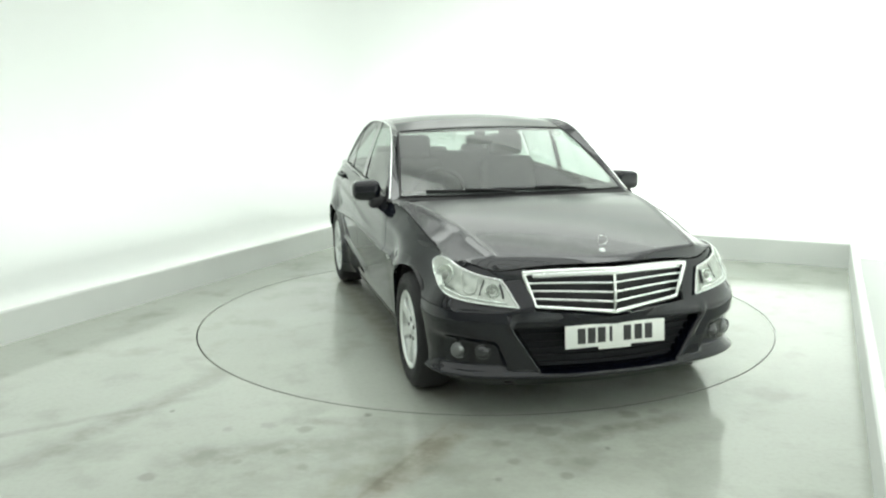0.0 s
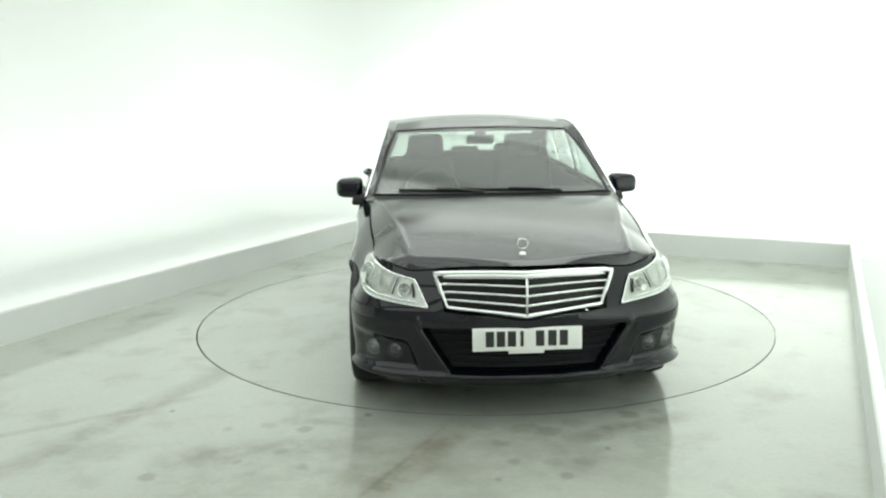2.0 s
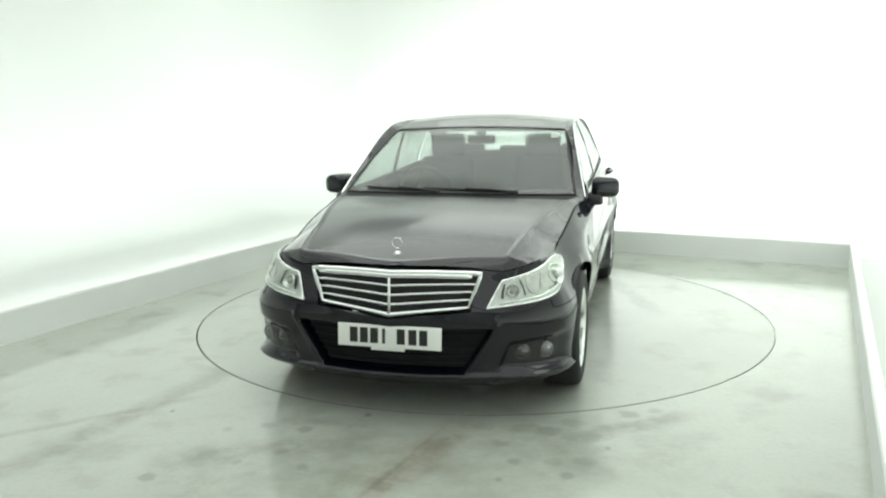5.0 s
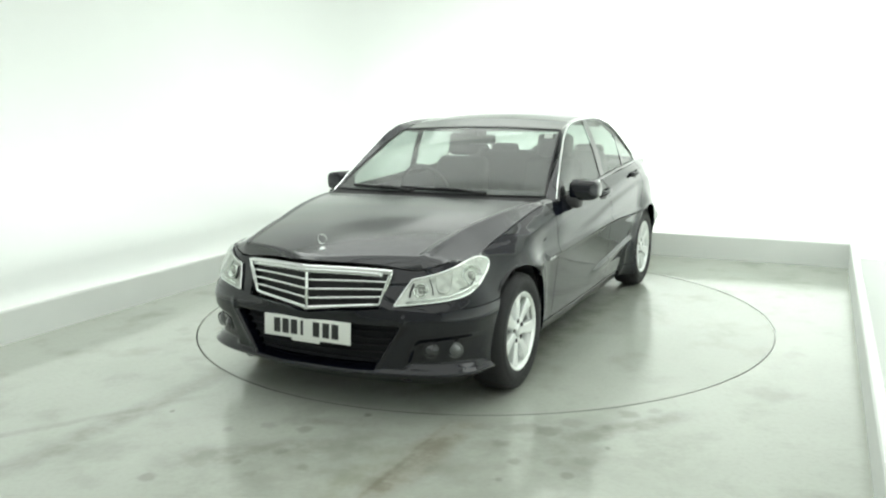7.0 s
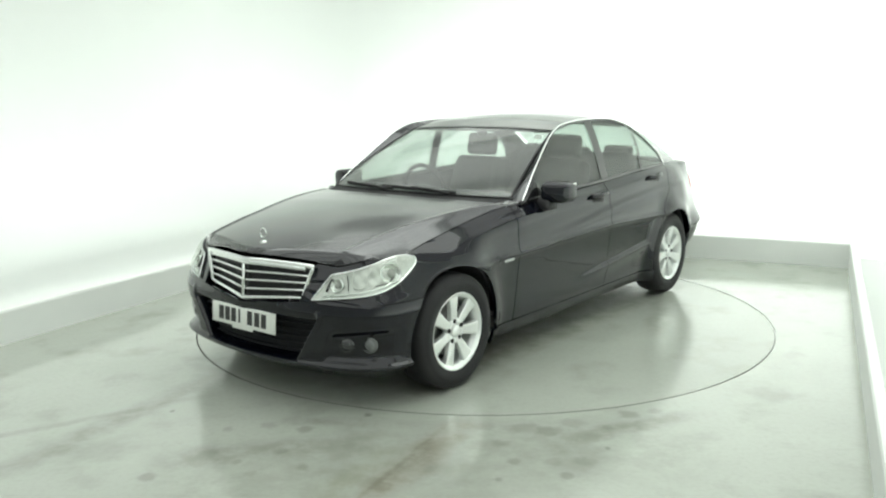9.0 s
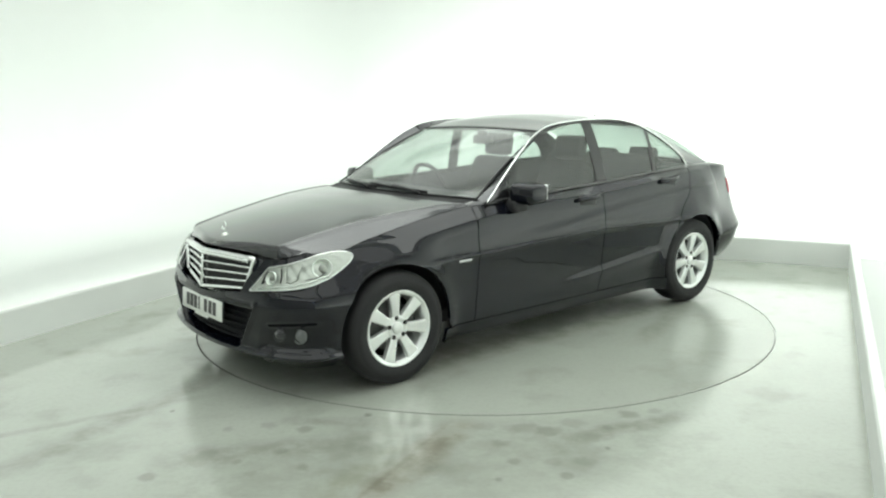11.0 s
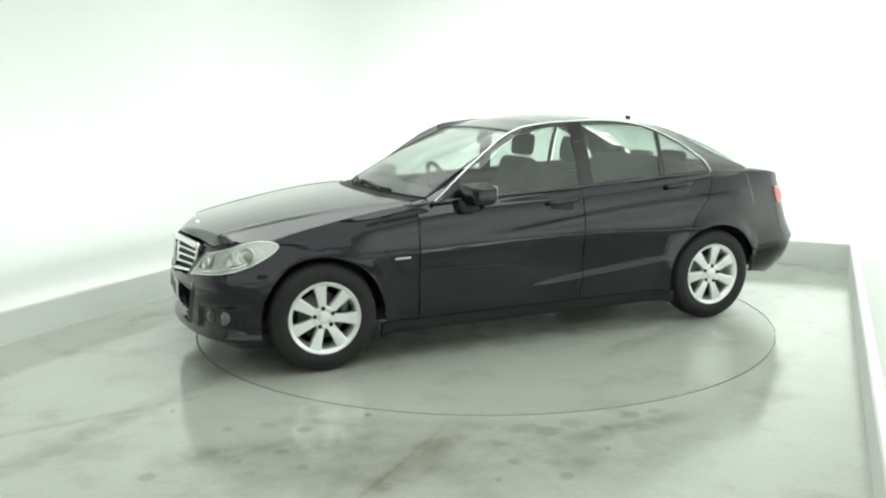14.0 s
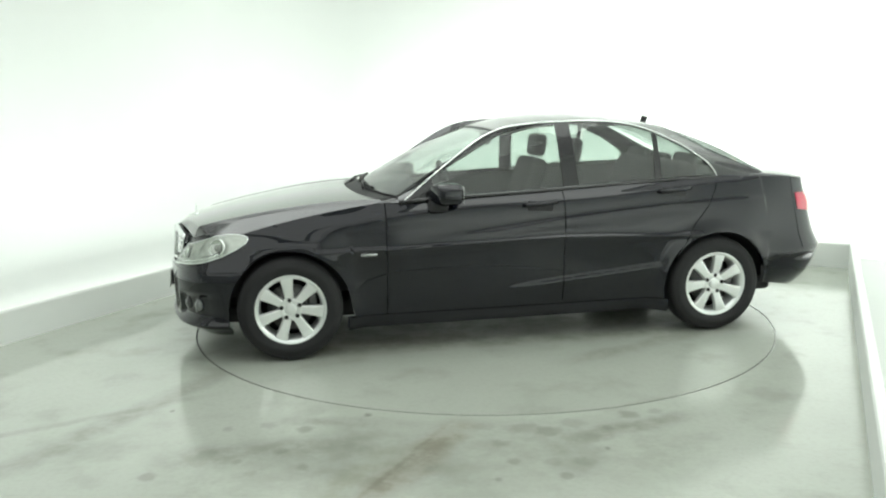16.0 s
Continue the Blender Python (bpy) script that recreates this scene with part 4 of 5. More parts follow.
    def bonnet_z(x, w):
        wc = lerp(0.955, 0.74, min(max((x - 0.9) / 1.03, 0), 1))
        a = abs(w)
        z0 = zc(x)
        if a < wc:
            return z0 - 0.026 * (a / wc) ** 2 + 0.007 * math.exp(-((a - wc) / 0.022) ** 2)
        t = (a - wc) / (1 - wc)
        return lerp(z0 - 0.026, cz(x), t ** 1.05) + 0.007 * math.exp(-((a - wc) / 0.018) ** 2) * (1 - t)

    def bonnet(w, v):
        a = abs(w)
        xf = float(np.interp(a * y_tip, EY, EX)) - 0.004
        zf = float(np.interp(a * y_tip, EY, EZ)) + 0.002
        xr = 0.965 - 0.165 * a**2.4
        v = v ** 0.8
        x = lerp(xr, xf, v)
        y = w * lerp(cy(x) - 0.010, y_tip, step(1.5, 1.66, x))
        z = bonnet_z(x, w)
        fall = min(max((x - xf + 0.040) / 0.040, 0), 1) ** 2.2
        z = lerp(z, zf, fall)
        return Vector((x, y, z))
    ws = [-1 + 2 * k / 150 for k in range(151)]
    bm = bmesh.new()
    grid(bm, bonnet, ws, [q * 0.9 for q in spread(50)] + [0.9 + 0.1 * k / 22 for k in range(1, 23)])
    bm.normal_update()
    if sum(f.normal.z for f in bm.faces) < 0:
        bmesh.ops.reverse_faces(bm, faces=bm.faces)
    part("bonnet", rim(bm, 0.014), M_WET, car, "wet black bonnet with two raised creases")

    # emblem: a plain ring on a small foot
    emblem = new("bonnet_emblem")
    emblem.parent = car
    emblem.matrix_basis = pose(1.965, 0, 0.802)
    tagged(emblem, "small chrome ring emblem on a foot")
    bm = bmesh.new()
    lathe(bm, [(0, 0.012), (0.010, 0.010), (0.016, 0.004), (0.018, -0.006)], 20)
    bmesh.ops.rotate(bm, verts=bm.verts, matrix=pose(0, 0, 0, 90).to_3x3())
    part("emblem_foot", bm, M_CHROME, emblem)
    bm = bmesh.new()
    sweep(bm, [(0, 0.025 * math.cos(2 * math.pi * k / 28), 0.050 + 0.025 * math.sin(2 * math.pi * k / 28)) for k in range(28)], ring_section(0.0016, 6), closed=True, up=Vector((1, 0, 0)))
    part("emblem_ring", bm, M_CHROME, emblem)
    # ---- cowl and windscreen ----
    def screen(w, v, off=0.0):
        a = abs(w)
        xb, xt = 0.86 - 0.15 * a**2.2, 0.045 - 0.030 * a**2.2
        zb, zt = 0.968 - 0.010 * a**2, 1.342 - 0.018 * a**2
        y = w * lerp(0.738, 0.598, v)
        x = lerp(xb, xt, v)
        z = lerp(zb, zt, v)
        bow = 0.020 * math.sin(math.pi * v) * (1 + 0.6 * (1 - a**2))
        return Vector((x + bow * 0.46 + off * 0.46, y, z + bow * 0.88 + off * 0.88))
    wide = [-1 + 2 * k / 30 for k in range(31)]
    bm = bmesh.new()
    grid(bm, lambda w, v: Vector((lerp(0.99 - 0.17 * abs(w)**2.3, screen(w, 0.03).x, v), w * 0.735, lerp(0.925, screen(w, 0.02).z - 0.006, v))), wide, spread(5))
    outward(bm)
    part("cowl", bm, M_BLACK, car, "black plastic cowl")
    bm = bmesh.new()
    grid(bm, screen, wide, spread(20))
    outward(bm)
    ws_ob = part("windscreen", bm, M_SCREEN, car, "clear curved windscreen")
    ws_ob.visible_shadow = False
    bm = bmesh.new()
    edge = [screen(w, 0, 0.002) for w in wide] + [screen(1, v, 0.002) for v in spread(20)[1:]] + [screen(-w, 1, 0.002) for w in wide[1:]] + [screen(-1, 1 - v, 0.002) for v in spread(20)[1:-1]]
    sweep(bm, edge, ring_section(0.008, 8, 0.6), closed=True)
    part("screen_seal", bm, M_BLACK, car, "black windscreen seal")
    # small paper label inside the screen
    bm = bmesh.new()
    p0 = screen(0.88, 0.90, -0.012)
    n = Matrix.Rotation(radians(28), 4, "Y")
    box(bm, (0, 0, 0), (0.002, 0.055, 0.03))
    for v in bm.verts:
        v.co = n.inverted() @ v.co + p0
    part("screen_patch", bm, M_SCREEN_PATCH, car, "small pale windscreen patch", smooth=False)

    # wipers
    for w0, w1, name in ((0.55, -0.25, "wiper"), (-0.10, -0.80, "wiper")):
        wiper = new(name)
        wiper.parent = car
        tagged(wiper, "thin black wiper")
        pts = [screen(lerp(w0, w1, q), 0.012 + 0.03 * q, 0.012) for q in spread(12)]
        bm = bmesh.new()
        sweep(bm, pts, [(-0.008, -0.008), (0.008, -0.008), (0.004, 0.008), (-0.004, 0.008)])
        part("blade", bm, M_BLACK, wiper)
        bm = bmesh.new()
        a = screen(w0, 0.0, 0.03) + Vector((0.05, 0, -0.01))
        sweep(bm, [a, lerp(a, pts[6], 0.5) + Vector((0.01, 0, 0.012)), pts[6] + Vector((0.004, 0, 0.008))], ring_section(0.009, 6))
        part("wiper_arm", bm, M_BLACK, wiper)

    # ---- greenhouse ----
    def side_y(x, z):
        return 0.789 - 0.34 * (z - 0.95) - 0.02 * step(-0.9, -1.5, x)

    CHROME = [(.702, .922), (.62, .980), (.542, 1.042), (.45, 1.110), (.362, 1.173), (.27, 1.236), (.182, 1.293), (.09, 1.335), (.001, 1.362), (-.182, 1.383), (-.368, 1.390), (-.556, 1.391), (-.748, 1.378), (-.943, 1.333), (-1.144, 1.245), (-1.25, 1.185), (-1.35, 1.115), (-1.39, 1.065), (-1.408, 1.022)]
    EDGE = [(.708, .745, .957), (.62, .726, 1.005), (.545, .711, 1.046), (.45, .692, 1.097), (.36, .673, 1.146), (.27, .655, 1.194), (.18, .636, 1.242), (.10, .618, 1.284), (.02, .602, 1.326), (-.18, .586, 1.372), (-.368, .568, 1.390), (-.556, .568, 1.396), (-.748, .566, 1.388), (-.96, .560, 1.365), (-1.14, .556, 1.325), (-1.30, .580, 1.255), (-1.48, .612, 1.165), (-1.64, .640, 1.094), (-1.80, .668, 1.024)]
    chrome_pts = [Vector((x, side_y(x, z), z)) for x, z in CHROME]
    edge_pts = [Vector(q) for q in EDGE]

    def along(pts, u):
        f = u * (len(pts) - 1)
        i = min(int(f), len(pts) - 2)
        t = f - i
        a, b, c, d = pts[max(i - 1, 0)], pts[i], pts[i + 1], pts[min(i + 2, len(pts) - 1)]
        return 0.5 * (2 * b + (c - a) * t + (2 * a - 5 * b + 4 * c - d) * t * t + (3 * b - a - 3 * c + d) * t**3)

    def pillar(u, v):
        a, b = along(chrome_pts, u), along(edge_pts, u)
        mid = lerp(a, b, v)
        n = Vector((mid.x * 0.15, mid.y, (mid.z - 0.9) * 0.7)).normalized()
        return mid + n * 0.003 * math.sin(math.pi * v)
    bm = bmesh.new()
    grid(bm, pillar, spread(90), spread(9))
    pair("roof_pillar", rim(outward(bm), 0.012), M_WET, car, "gloss black roof pillar and rail")

    # chrome line over the side windows
    bm = bmesh.new()
    sweep(bm, [along(chrome_pts, u) + Vector((0, 0.004, 0)) for u in spread(80)], ring_section(0.0048, 8), up=Vector((0, 1, 0)))
    pair("window_chrome", bm, M_CHROME, car, "bright chrome window line")

    # window foot: black belt strip
    bm = bmesh.new()
    sweep(bm, [Vector((x, side_y(x, Z_TOP(x)) + 0.004, Z_TOP(x) + 0.004)) for x in [0.71 - 2.11 * q for q in spread(50)]], [(-0.010, -0.012), (0.010, -0.012), (0.008, 0.012), (-0.006, 0.012)])
    pair("belt_strip", bm, M_TRIM, car, "black belt strip")

    # door frames between the window foot and the chrome line
    up = curve([(x, z) for x, z in CHROME])

    def pane(name, x0, x1, mat, inset, label, slant=0.0, lo=0.0, hi=0.0):
        bm = bmesh.new()

        def fn(u, v):
            x = lerp(x0, x1, u)
            zb, zt = Z_TOP(x) - 0.004, max(up(x) - 0.004, Z_TOP(x))
            z = lerp(zb + lo, zt - hi, v)
            x += slant * (z - 1.15)
            z = min(z, max(up(x) - 0.003, zb))
            return Vector((x, side_y(x, z) - inset + 0.012 * math.sin(math.pi * v), z))
        grid(bm, fn, spread(24), spread(10))
        outward(bm)
        obs = pair(name, bm, mat, car, label)
        for o in obs:
            if mat is M_GLASS:
                o.visible_shadow = False
        return obs
    pane("front_window", 0.705, -0.345, M_GLASS, 0.010, "lightly tinted side window")
    pane("rear_window", -0.425, -0.985, M_GLASS, 0.010, "lightly tinted side window")
    pane("quarter_window", -1.020, -1.400, M_GLASS, 0.010, "small tinted quarter window")
    pane("door_pillar", -0.335, -0.435, M_TRIM, 0.004, "gloss black door pillar", 0.06)
    pane("window_divider", -0.975, -1.012, M_TRIM, 0.004, "black window divider", -0.02)
    # mirror sail in front of the front window
    bm = bmesh.new()

    def sail(u, v):
        x = lerp(0.70, 0.50, u)
        z = lerp(Z_TOP(x), up(x) - 0.006, v)
        return Vector((x, side_y(x, z) + 0.010 + 0.008 * math.sin(math.pi * v), z))
    grid(bm, sail, spread(8), spread(8))
    pair("mirror_sail", rim(outward(bm), 0.01), M_TRIM, car)

    # ---- roof ----
    def roof(w, v):
        # between the two roof edges, from the screen to the rear glass
        x = lerp(0.045 - 0.030 * abs(w)**2.2, -1.16 + 0.02 * abs(w)**2, v)
        ey = float(np.interp(-x, [-q[0] for q in EDGE], [q[1] for q in EDGE]))
        ez = float(np.interp(-x, [-q[0] for q in EDGE], [q[2] for q in EDGE]))
        crown = 0.018 + 0.020 * step(0, 0.35, v) - 0.004 * v
        return Vector((x, w * ey, ez + crown * (1 - abs(w)**2.2) * lerp(0.95, 1.0, step(0, 0.3, v))))
    bm = bmesh.new()
    grid(bm, roof, [-1 + 2 * k / 40 for k in range(41)], spread(40))
    bm.normal_update()
    if sum(f.normal.z for f in bm.faces) < 0:
        bmesh.ops.reverse_faces(bm, faces=bm.faces)
    part("roof", rim(bm, 0.014), M_WET, car, "wet black roof")
    bm = bmesh.new()
    grid(bm, lambda w, v: roof(w * 0.97, lerp(0.03, 0.98, v)) - Vector((0, 0, 0.030)), [-1 + 2 * k / 20 for k in range(21)], spread(20))
    part("headliner", bm, M_HEADLINER, car, "pale headliner")
    bm = bmesh.new()
    grid(bm, lambda u, v: Vector((-1.195 - 0.05 * u - 0.02 * v, (0.010 - 0.006 * v) * math.cos(2 * math.pi * u), 1.345 + 0.006 * math.sin(2 * math.pi * u) + 0.055 * v)), spread(9), spread(5))
    part("aerial", bm, M_BLACK, car, "small black roof aerial")

    # ---- rear glass and boot ----
    def rear_glass(w, v):
        a = abs(w)
        xt, xb = -1.165 + 0.02 * a**2, -1.86 + 0.06 * a**2
        zt, zb = 1.362 - 0.034 * a**2.2, 1.046 - 0.020 * a**2
        y = w * lerp(0.556, 0.668, v)
        bow = 0.030 * math.sin(math.pi * v)
        return Vector((lerp(xt, xb, v) - bow * 0.3, y, lerp(zt, zb, v) + bow * 0.7))
    bm = bmesh.new()
    grid(bm, rear_glass, wide, spread(16))
    outward(bm)
    rg = part("rear_glass", bm, M_GLASS, car, "tinted rear window")
    rg.visible_shadow = False

    def boot(w, v):
        a = abs(w)
        s_r = lerp(S_END, s_at(-2.05), a**1.6)
        rear = body(s_r, 0.982)
        x = lerp(-1.865 + 0.065 * a**2, rear.x + 0.0, v)
        y = w * lerp(0.672, body(s_at(-2.05), 0.982).y, v)
        z = lerp(1.043 - 0.022 * a**2, 0.986, v**1.9) + 0.006 * math.sin(math.pi * v) * (1 - a**2)
        return Vector((x, y, z))
    bm = bmesh.new()
    grid(bm, boot, wide, spread(18))
    bm.normal_update()
    if sum(f.normal.z for f in bm.faces) < 0:
        bmesh.ops.reverse_faces(bm, faces=bm.faces)
    part("boot_lid", rim(bm, 0.02), M_WET, car, "wet black boot lid")
    # shoulder between quarter, rear pillar and boot
    bm = bmesh.new()

    def shoulder(u, v):
        x = lerp(-1.38, -2.04, u)
        a = body(s_at(x), Z_TOP(x))
        f = min(max((x + 1.80) / 0.40, 0), 1)
        if x > -1.80:
            b = lerp(Vector((-1.80, .668, 1.024)), Vector((-1.408, side_y(-1.408, 1.022), 1.022)), f)
        else:
            b = Vector((x, 0.672 + 0.02 * (-1.80 - x), lerp(1.018, 0.986, ((-1.80 - x) / 0.24) ** 2)))
        return lerp(a, Vector((x, b.y, b.z)), v) + Vector((0, 0, 0.006 * math.sin(math.pi * v)))
    grid(bm, shoulder, spread(24), spread(6))
    pair("shoulder", outward(bm), M_PAINT, car)

    # ---- door mirrors ----
    bm = bmesh.new()
    box(bm, (0, 0, 0), (0.200, 0.172, 0.136), 0.044, 4)
    for v in bm.verts:
        q = v.co
        t = (q.y + 0.09) / 0.18
        q.x = q.x * lerp(1.0, 0.72, t) - 0.02 * t
        q.z = q.z * lerp(1.0, 0.86, t) - 0.004 * t
        v.co = q + Vector((0.440, 0.905, 0.981))
    heads = pair("door_mirror", bm, M_PAINT, car, "gloss black door mirror")
    bm = bmesh.new()
    box(bm, (0, 0, 0), (0.12, 0.10, 0.075), 0.024, 3)
    for v in bm.verts:
        v.co += Vector((0.475, 0.838, 0.908)) + Vector((-0.2 * v.co.z, -0.25 * v.co.z, 0))
    b2 = mirrored(bm)
    part("mirror_foot", bm, M_BLACK, heads[0], "black mirror foot")
    part("mirror_foot", b2, M_BLACK, heads[1], "black mirror foot")
    bm = bmesh.new()
    box(bm, (0.345, 0.905, 0.984), (0.004, 0.13, 0.09), 0.0015, 1)
    b2 = mirrored(bm)
    part("mirror_glass", bm, M_CHROME, heads[0], "mirror glass")
    part("mirror_glass", b2, M_CHROME, heads[1], "mirror glass")
    # ---- underbody and wheel housings ----
    bm = bmesh.new()
    box(bm, (0, 0, 0.23), (4.0, 1.05, 0.12), 0.03)
    part("underbody", bm, M_BLACK, car, "dark underbody")
    for ax in (ARCH_F, ARCH_R):
        bm = bmesh.new()
        for k in range(24):
            a0, a1 = radians(4 + 172 * k / 24), radians(4 + 172 * (k + 1) / 24)
            q = [bm.verts.new((ax + 0.372 * math.cos(a), y, ARCH_Z + 0.372 * math.sin(a))) for a, y in ((a0, 0.79 + 0.055 * math.sin(a0)), (a1, 0.79 + 0.055 * math.sin(a1)), (a1, 0.50), (a0, 0.50))]
            bm.faces.new(q)
            c = [bm.verts.new((ax + r * math.cos(a), 0.50, ARCH_Z + r * math.sin(a))) for a, r in ((a0, 0.372), (a1, 0.372), (a1, 0.01), (a0, 0.01))]
            bm.faces.new(c)
        pair("wheel_housing", bm, M_BLACK, car, "dark wheel housing", smooth=False)

    # ---- cabin ----
    bm = bmesh.new()
    box(bm, (-0.35, 0, 0.30), (2.3, 1.40, 0.06), 0.02)
    part("cabin_floor", bm, M_FABRIC, car, "dark carpet")
    bm = bmesh.new()
    grid(bm, lambda u, v: Vector((lerp(0.75, -1.45, u), 0.735 - 0.03 * math.sin(math.pi * v), lerp(0.30, Z_TOP(lerp(0.75, -1.45, u)) - 0.012, v))), spread(12), spread(6))
    pair("door_card", bm, M_DASH, car, "dark door lining")
    bm = bmesh.new()
    grid(bm, lambda u, v: Vector((lerp(0.80, 0.30, v) + 0.05 * math.sin(math.pi * u), lerp(-0.70, 0.70, u), 0.945 + 0.02 * math.sin(math.pi * v) - 0.24 * step(0.75, 1.0, v))), spread(20), spread(14))
    part("dashboard", bm, M_DASH, car, "dark grey dashboard")
    bm = bmesh.new()
    sweep(bm, [(0.17 + 0.06 * math.sin(2 * math.pi * k / 32), -0.36 + 0.185 * math.cos(2 * math.pi * k / 32), 0.90 + 0.175 * math.sin(2 * math.pi * k / 32)) for k in range(32)], ring_section(0.016, 8), closed=True, up=Vector((1, 0, 0)))
    wheel = part("steering_wheel", bm, M_DASH, car, "black steering wheel")
    bm = bmesh.new()
    box(bm, (0.18, -0.36, 0.89), (0.05, 0.34, 0.06), 0.02)
    box(bm, (0.20, -0.36, 0.87), (0.09, 0.14, 0.13), 0.03)
    part("wheel_boss", bm, M_DASH, wheel)
    bm = bmesh.new()
    box(bm, (-0.03, 0, 1.255), (0.035, 0.20, 0.065), 0.015, 3)
    box(bm, (-0.02, 0, 1.305), (0.05, 0.07, 0.05), 0.015, 2)
    part("inside_mirror", bm, M_DASH, car, "black inside mirror")

    def seat(cx, cy, width, name):
        ob = new(name)
        ob.parent = car
        tagged(ob, "dark fabric car seat")
        bm = bmesh.new()
        box(bm, (cx + 0.12, cy, 0.50), (0.52, width, 0.16), 0.05, 3)
        part("seat_cushion", bm, M_FABRIC, ob)
        bm = bmesh.new()
        back = Matrix.Rotation(radians(-18), 4, "Y")
        box(bm, (cx - 0.20, cy, 0.80), (0.15, width * 0.98, 0.62), 0.06, 4, back)
        for v in bm.verts:
            t = (v.co.z - 0.5) / 0.6
            v.co.y = cy + (v.co.y - cy) * (1 - 0.16 * max(t, 0) ** 2)
        part("seat_back", bm, M_FABRIC, ob)
        return ob
    for cy_ in (0.37, -0.37):
        ob = seat(-0.22, cy_, 0.50, "front_seat")
        bm = bmesh.new()
        box(bm, (-0.535, cy_, 1.19), (0.085, 0.27, 0.17), 0.04, 4, Matrix.Rotation(radians(-10), 4, "Y"))
        part("headrest", bm, M_FABRIC, ob)
        for dy in (-0.06, 0.06):
            bm = bmesh.new()
            sweep(bm, [(-0.51, cy_ + dy, 1.06), (-0.53, cy_ + dy, 1.14)], ring_section(0.004, 6))
            part("headrest_post", bm, M_CHROME, ob)
    ob = seat(-1.05, 0.0, 1.28, "rear_bench")
    for dy in (0.38, 0.0, -0.38):
        bm = bmesh.new()
        box(bm, (-1.37, dy, 1.09 if dy else 1.07), (0.08, 0.25, 0.13), 0.035, 3, Matrix.Rotation(radians(-10), 4, "Y"))
        part("headrest", bm, M_FABRIC, ob)
    bm = bmesh.new()
    box(bm, (-1.62, 0, 0.985), (0.50, 1.25, 0.03), 0.01)
    part("parcel_shelf", bm, M_FABRIC, car, "dark parcel shelf")

    # ---- wheels ----
    first = None
    for ax in (ARCH_F, ARCH_R):
        for sgn in (1, -1):
            m = pose(ax, sgn * 0.757, 0.316, 0, 0, 0 if sgn > 0 else 180) @ pose(0, 0, 0, 0, 6 if ax > 0 else -9, 0)
            if first is None:
                first = build_wheel(car, m)
            else:
                copy_thing(first, m).parent = car
    return car


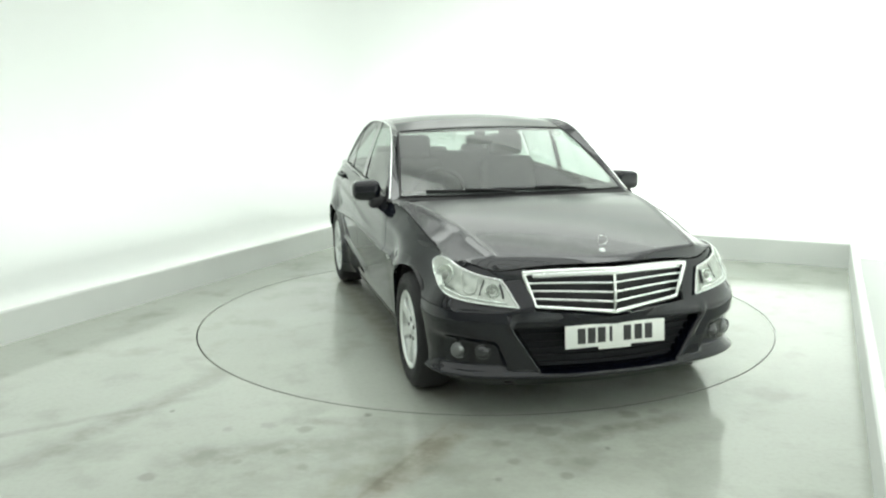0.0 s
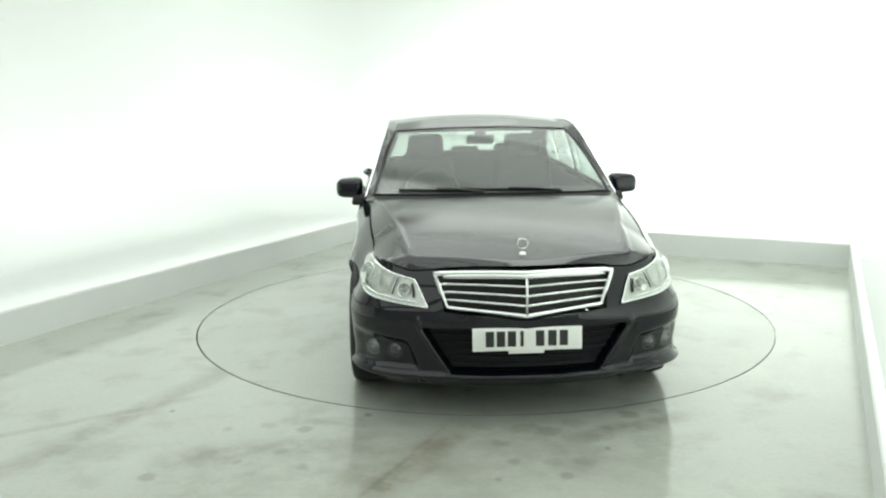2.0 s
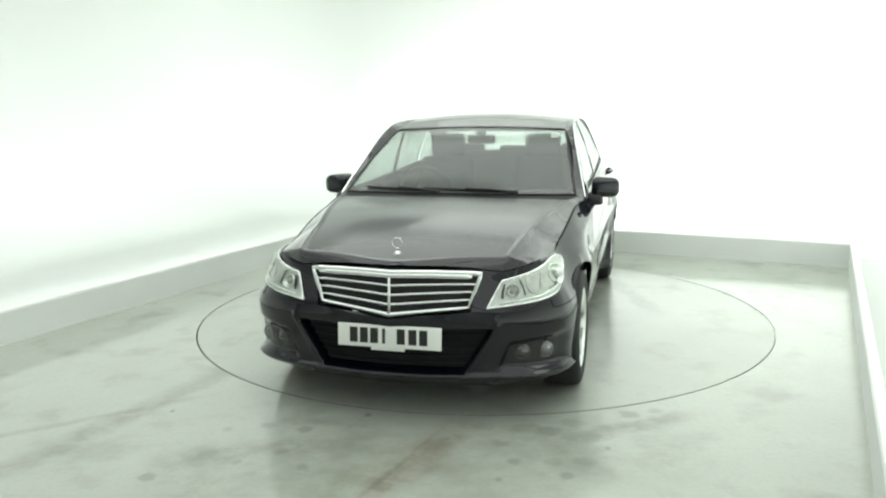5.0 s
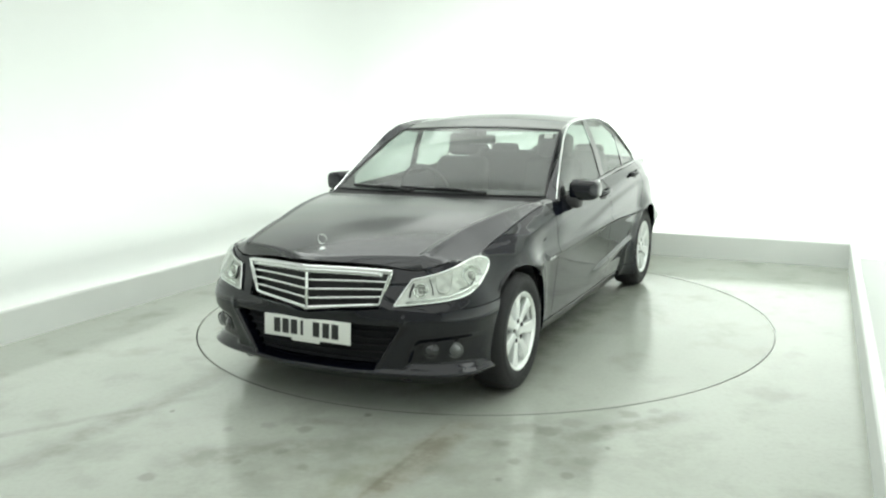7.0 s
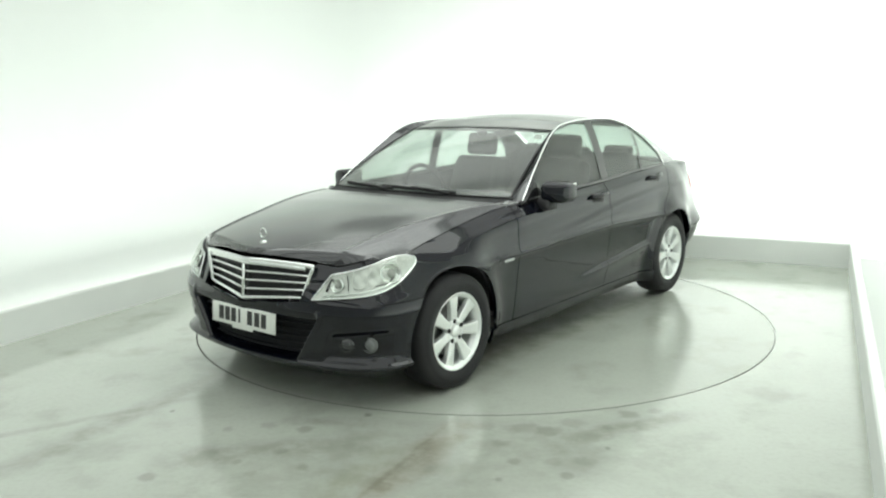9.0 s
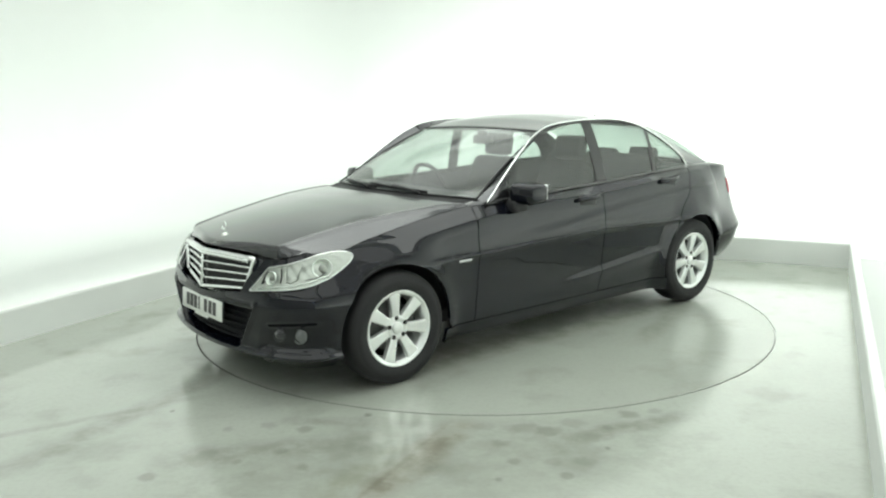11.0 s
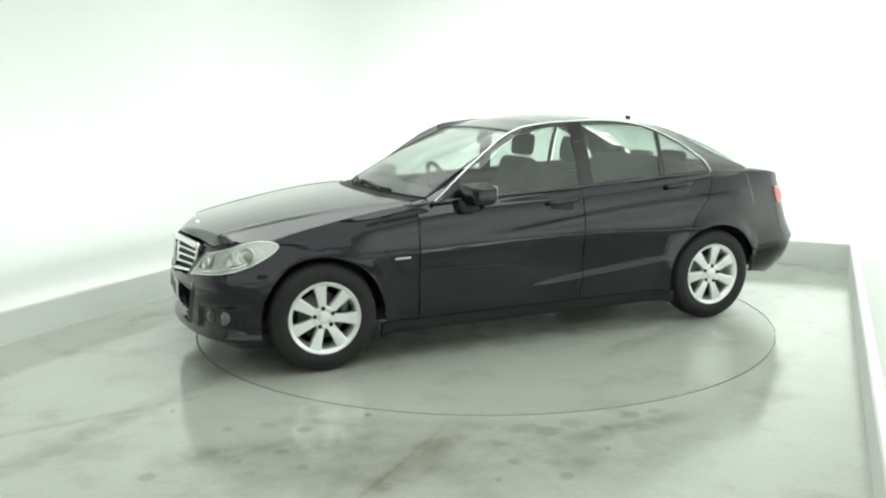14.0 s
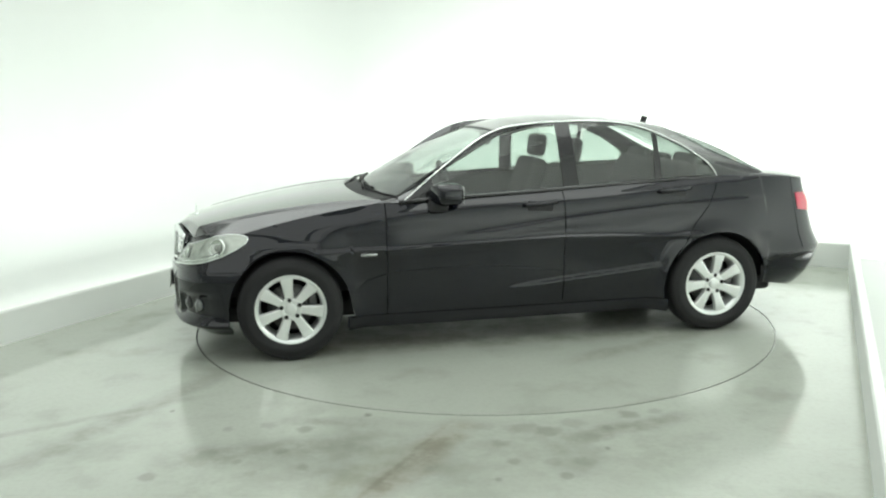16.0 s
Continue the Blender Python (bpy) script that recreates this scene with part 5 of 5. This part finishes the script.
def build_wheel(car, m):
    wheel = new("wheel")
    wheel.parent = car
    wheel.matrix_basis = m
    tagged(wheel, "silver seven-spoke alloy wheel with black tyre")
    bm = bmesh.new()
    lathe(bm, [(0.203, -0.085), (0.215, -0.098), (0.250, -0.104), (0.285, -0.101), (0.306, -0.088), (0.314, -0.06), (0.316, -0.03), (0.316, 0.03), (0.314, 0.06), (0.306, 0.088), (0.285, 0.101), (0.272, 0.1025), (0.270, 0.1045), (0.250, 0.104), (0.215, 0.098), (0.203, 0.085)], 64, closed=True)
    part("tyre", bm, M_RUBBER, wheel, "black rubber tyre")
    bm = bmesh.new()
    lathe(bm, [(0.205, -0.08), (0.190, -0.06), (0.176, -0.02), (0.178, 0.04), (0.188, 0.066), (0.196, 0.078), (0.206, 0.084), (0.2125, 0.089), (0.2140, 0.094), (0.2105, 0.097), (0.204, 0.093), (0.196, 0.089), (0.188, 0.082)], 64)
    part("rim", bm, M_ALLOY, wheel, "silver wheel rim")
    bm = bmesh.new()
    lathe(bm, [(0.0, -0.01), (0.140, -0.01), (0.140, 0.008), (0.0, 0.008)], 40)
    part("brake_disc", bm, M_BRAKE, wheel, "grey steel brake disc")
    bm = bmesh.new()
    lathe(bm, [(0.0, -0.05), (0.185, -0.05), (0.185, -0.045), (0.0, -0.045)], 40)
    part("brake_shield", bm, M_BLACK, wheel, "dark brake shield")
    bm = bmesh.new()
    box(bm, (-0.135, 0.004, 0.02), (0.055, 0.05, 0.13), 0.012)
    part("brake_caliper", bm, M_BRAKE, wheel, "grey brake caliper")
    for k in range(7):
        bm = bmesh.new()
        rows = []
        for r, w, y, th in ((0.035, 0.030, 0.074, 0.030), (0.062, 0.0235, 0.076, 0.030), (0.09, 0.0245, 0.079, 0.028), (0.13, 0.0285, 0.083, 0.026), (0.17, 0.034, 0.086, 0.024), (0.192, 0.041, 0.087, 0.022)):
            rows.append([bm.verts.new(q) for q in ((-w - 0.004, y - th, r), (-w, y - 0.003, r), (-w * 0.75, y, r), (w * 0.75, y, r), (w, y - 0.003, r), (w + 0.004, y - th, r))])
        for a, b in zip(rows, rows[1:]):
            for i in range(6):
                j = (i + 1) % 6
                bm.faces.new((a[i], a[j], b[j], b[i]))
        bm.faces.new(rows[0])
        bm.faces.new(rows[-1][::-1])
        bmesh.ops.recalc_face_normals(bm, faces=bm.faces)
        part("spoke", bm, M_ALLOY, wheel, smooth=False, m=pose(0, 0, 0, 0, k * 360 / 7, 0))
    bm = bmesh.new()
    lathe(bm, [(0.0, 0.050), (0.070, 0.050), (0.072, 0.070), (0.066, 0.077), (0.048, 0.076), (0.040, 0.072), (0.0, 0.072)], 40)
    part("hub", bm, M_ALLOY, wheel)
    bm = bmesh.new()
    lathe(bm, [(0.034, 0.070), (0.034, 0.079), (0.028, 0.083), (0.0, 0.085)], 28)
    part("hub_cap", bm, M_ALLOY, wheel, "silver hub cap")
    for k in range(5):
        a = radians(90 + 72 * k)
        bm = bmesh.new()
        lathe(bm, [(0.0, 0.0795), (0.0125, 0.0795), (0.013, 0.066)], 14)
        part("wheel_bolt", bm, M_BLACK, wheel, "dark wheel bolt", m=pose(0.056 * math.cos(a), 0, 0.056 * math.sin(a)))
    return wheel


car = build_car()

# ---------- the turn ----------
TURN = [(0.0, -72.45), (0.5, -74.75), (1.0, -77.64), (1.5, -80.58), (2.0, -84.17), (2.5, -87.22), (3.0, -90.09), (3.5, -93.02), (4.0, -96.0), (5.25, -103.62),
        (6.5, -111.24), (7.0, -114.12), (7.5, -116.96), (8.0, -120.45), (8.5, -123.27), (9.0, -126.1), (10.25, -133.28), (11.5, -140.46), (12.0, -143.26), (12.5, -146.1),
        (13.0, -148.93), (13.5, -151.71), (14.0, -154.95), (14.5, -157.72), (15.0, -160.47), (15.5, -163.24), (16.0, -165.96)]


def motions():
    walk(car, [(t, pose(0, 0, 0.001, 0, 0, a)) for t, a in TURN])
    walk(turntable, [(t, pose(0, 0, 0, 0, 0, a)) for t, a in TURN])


motions()
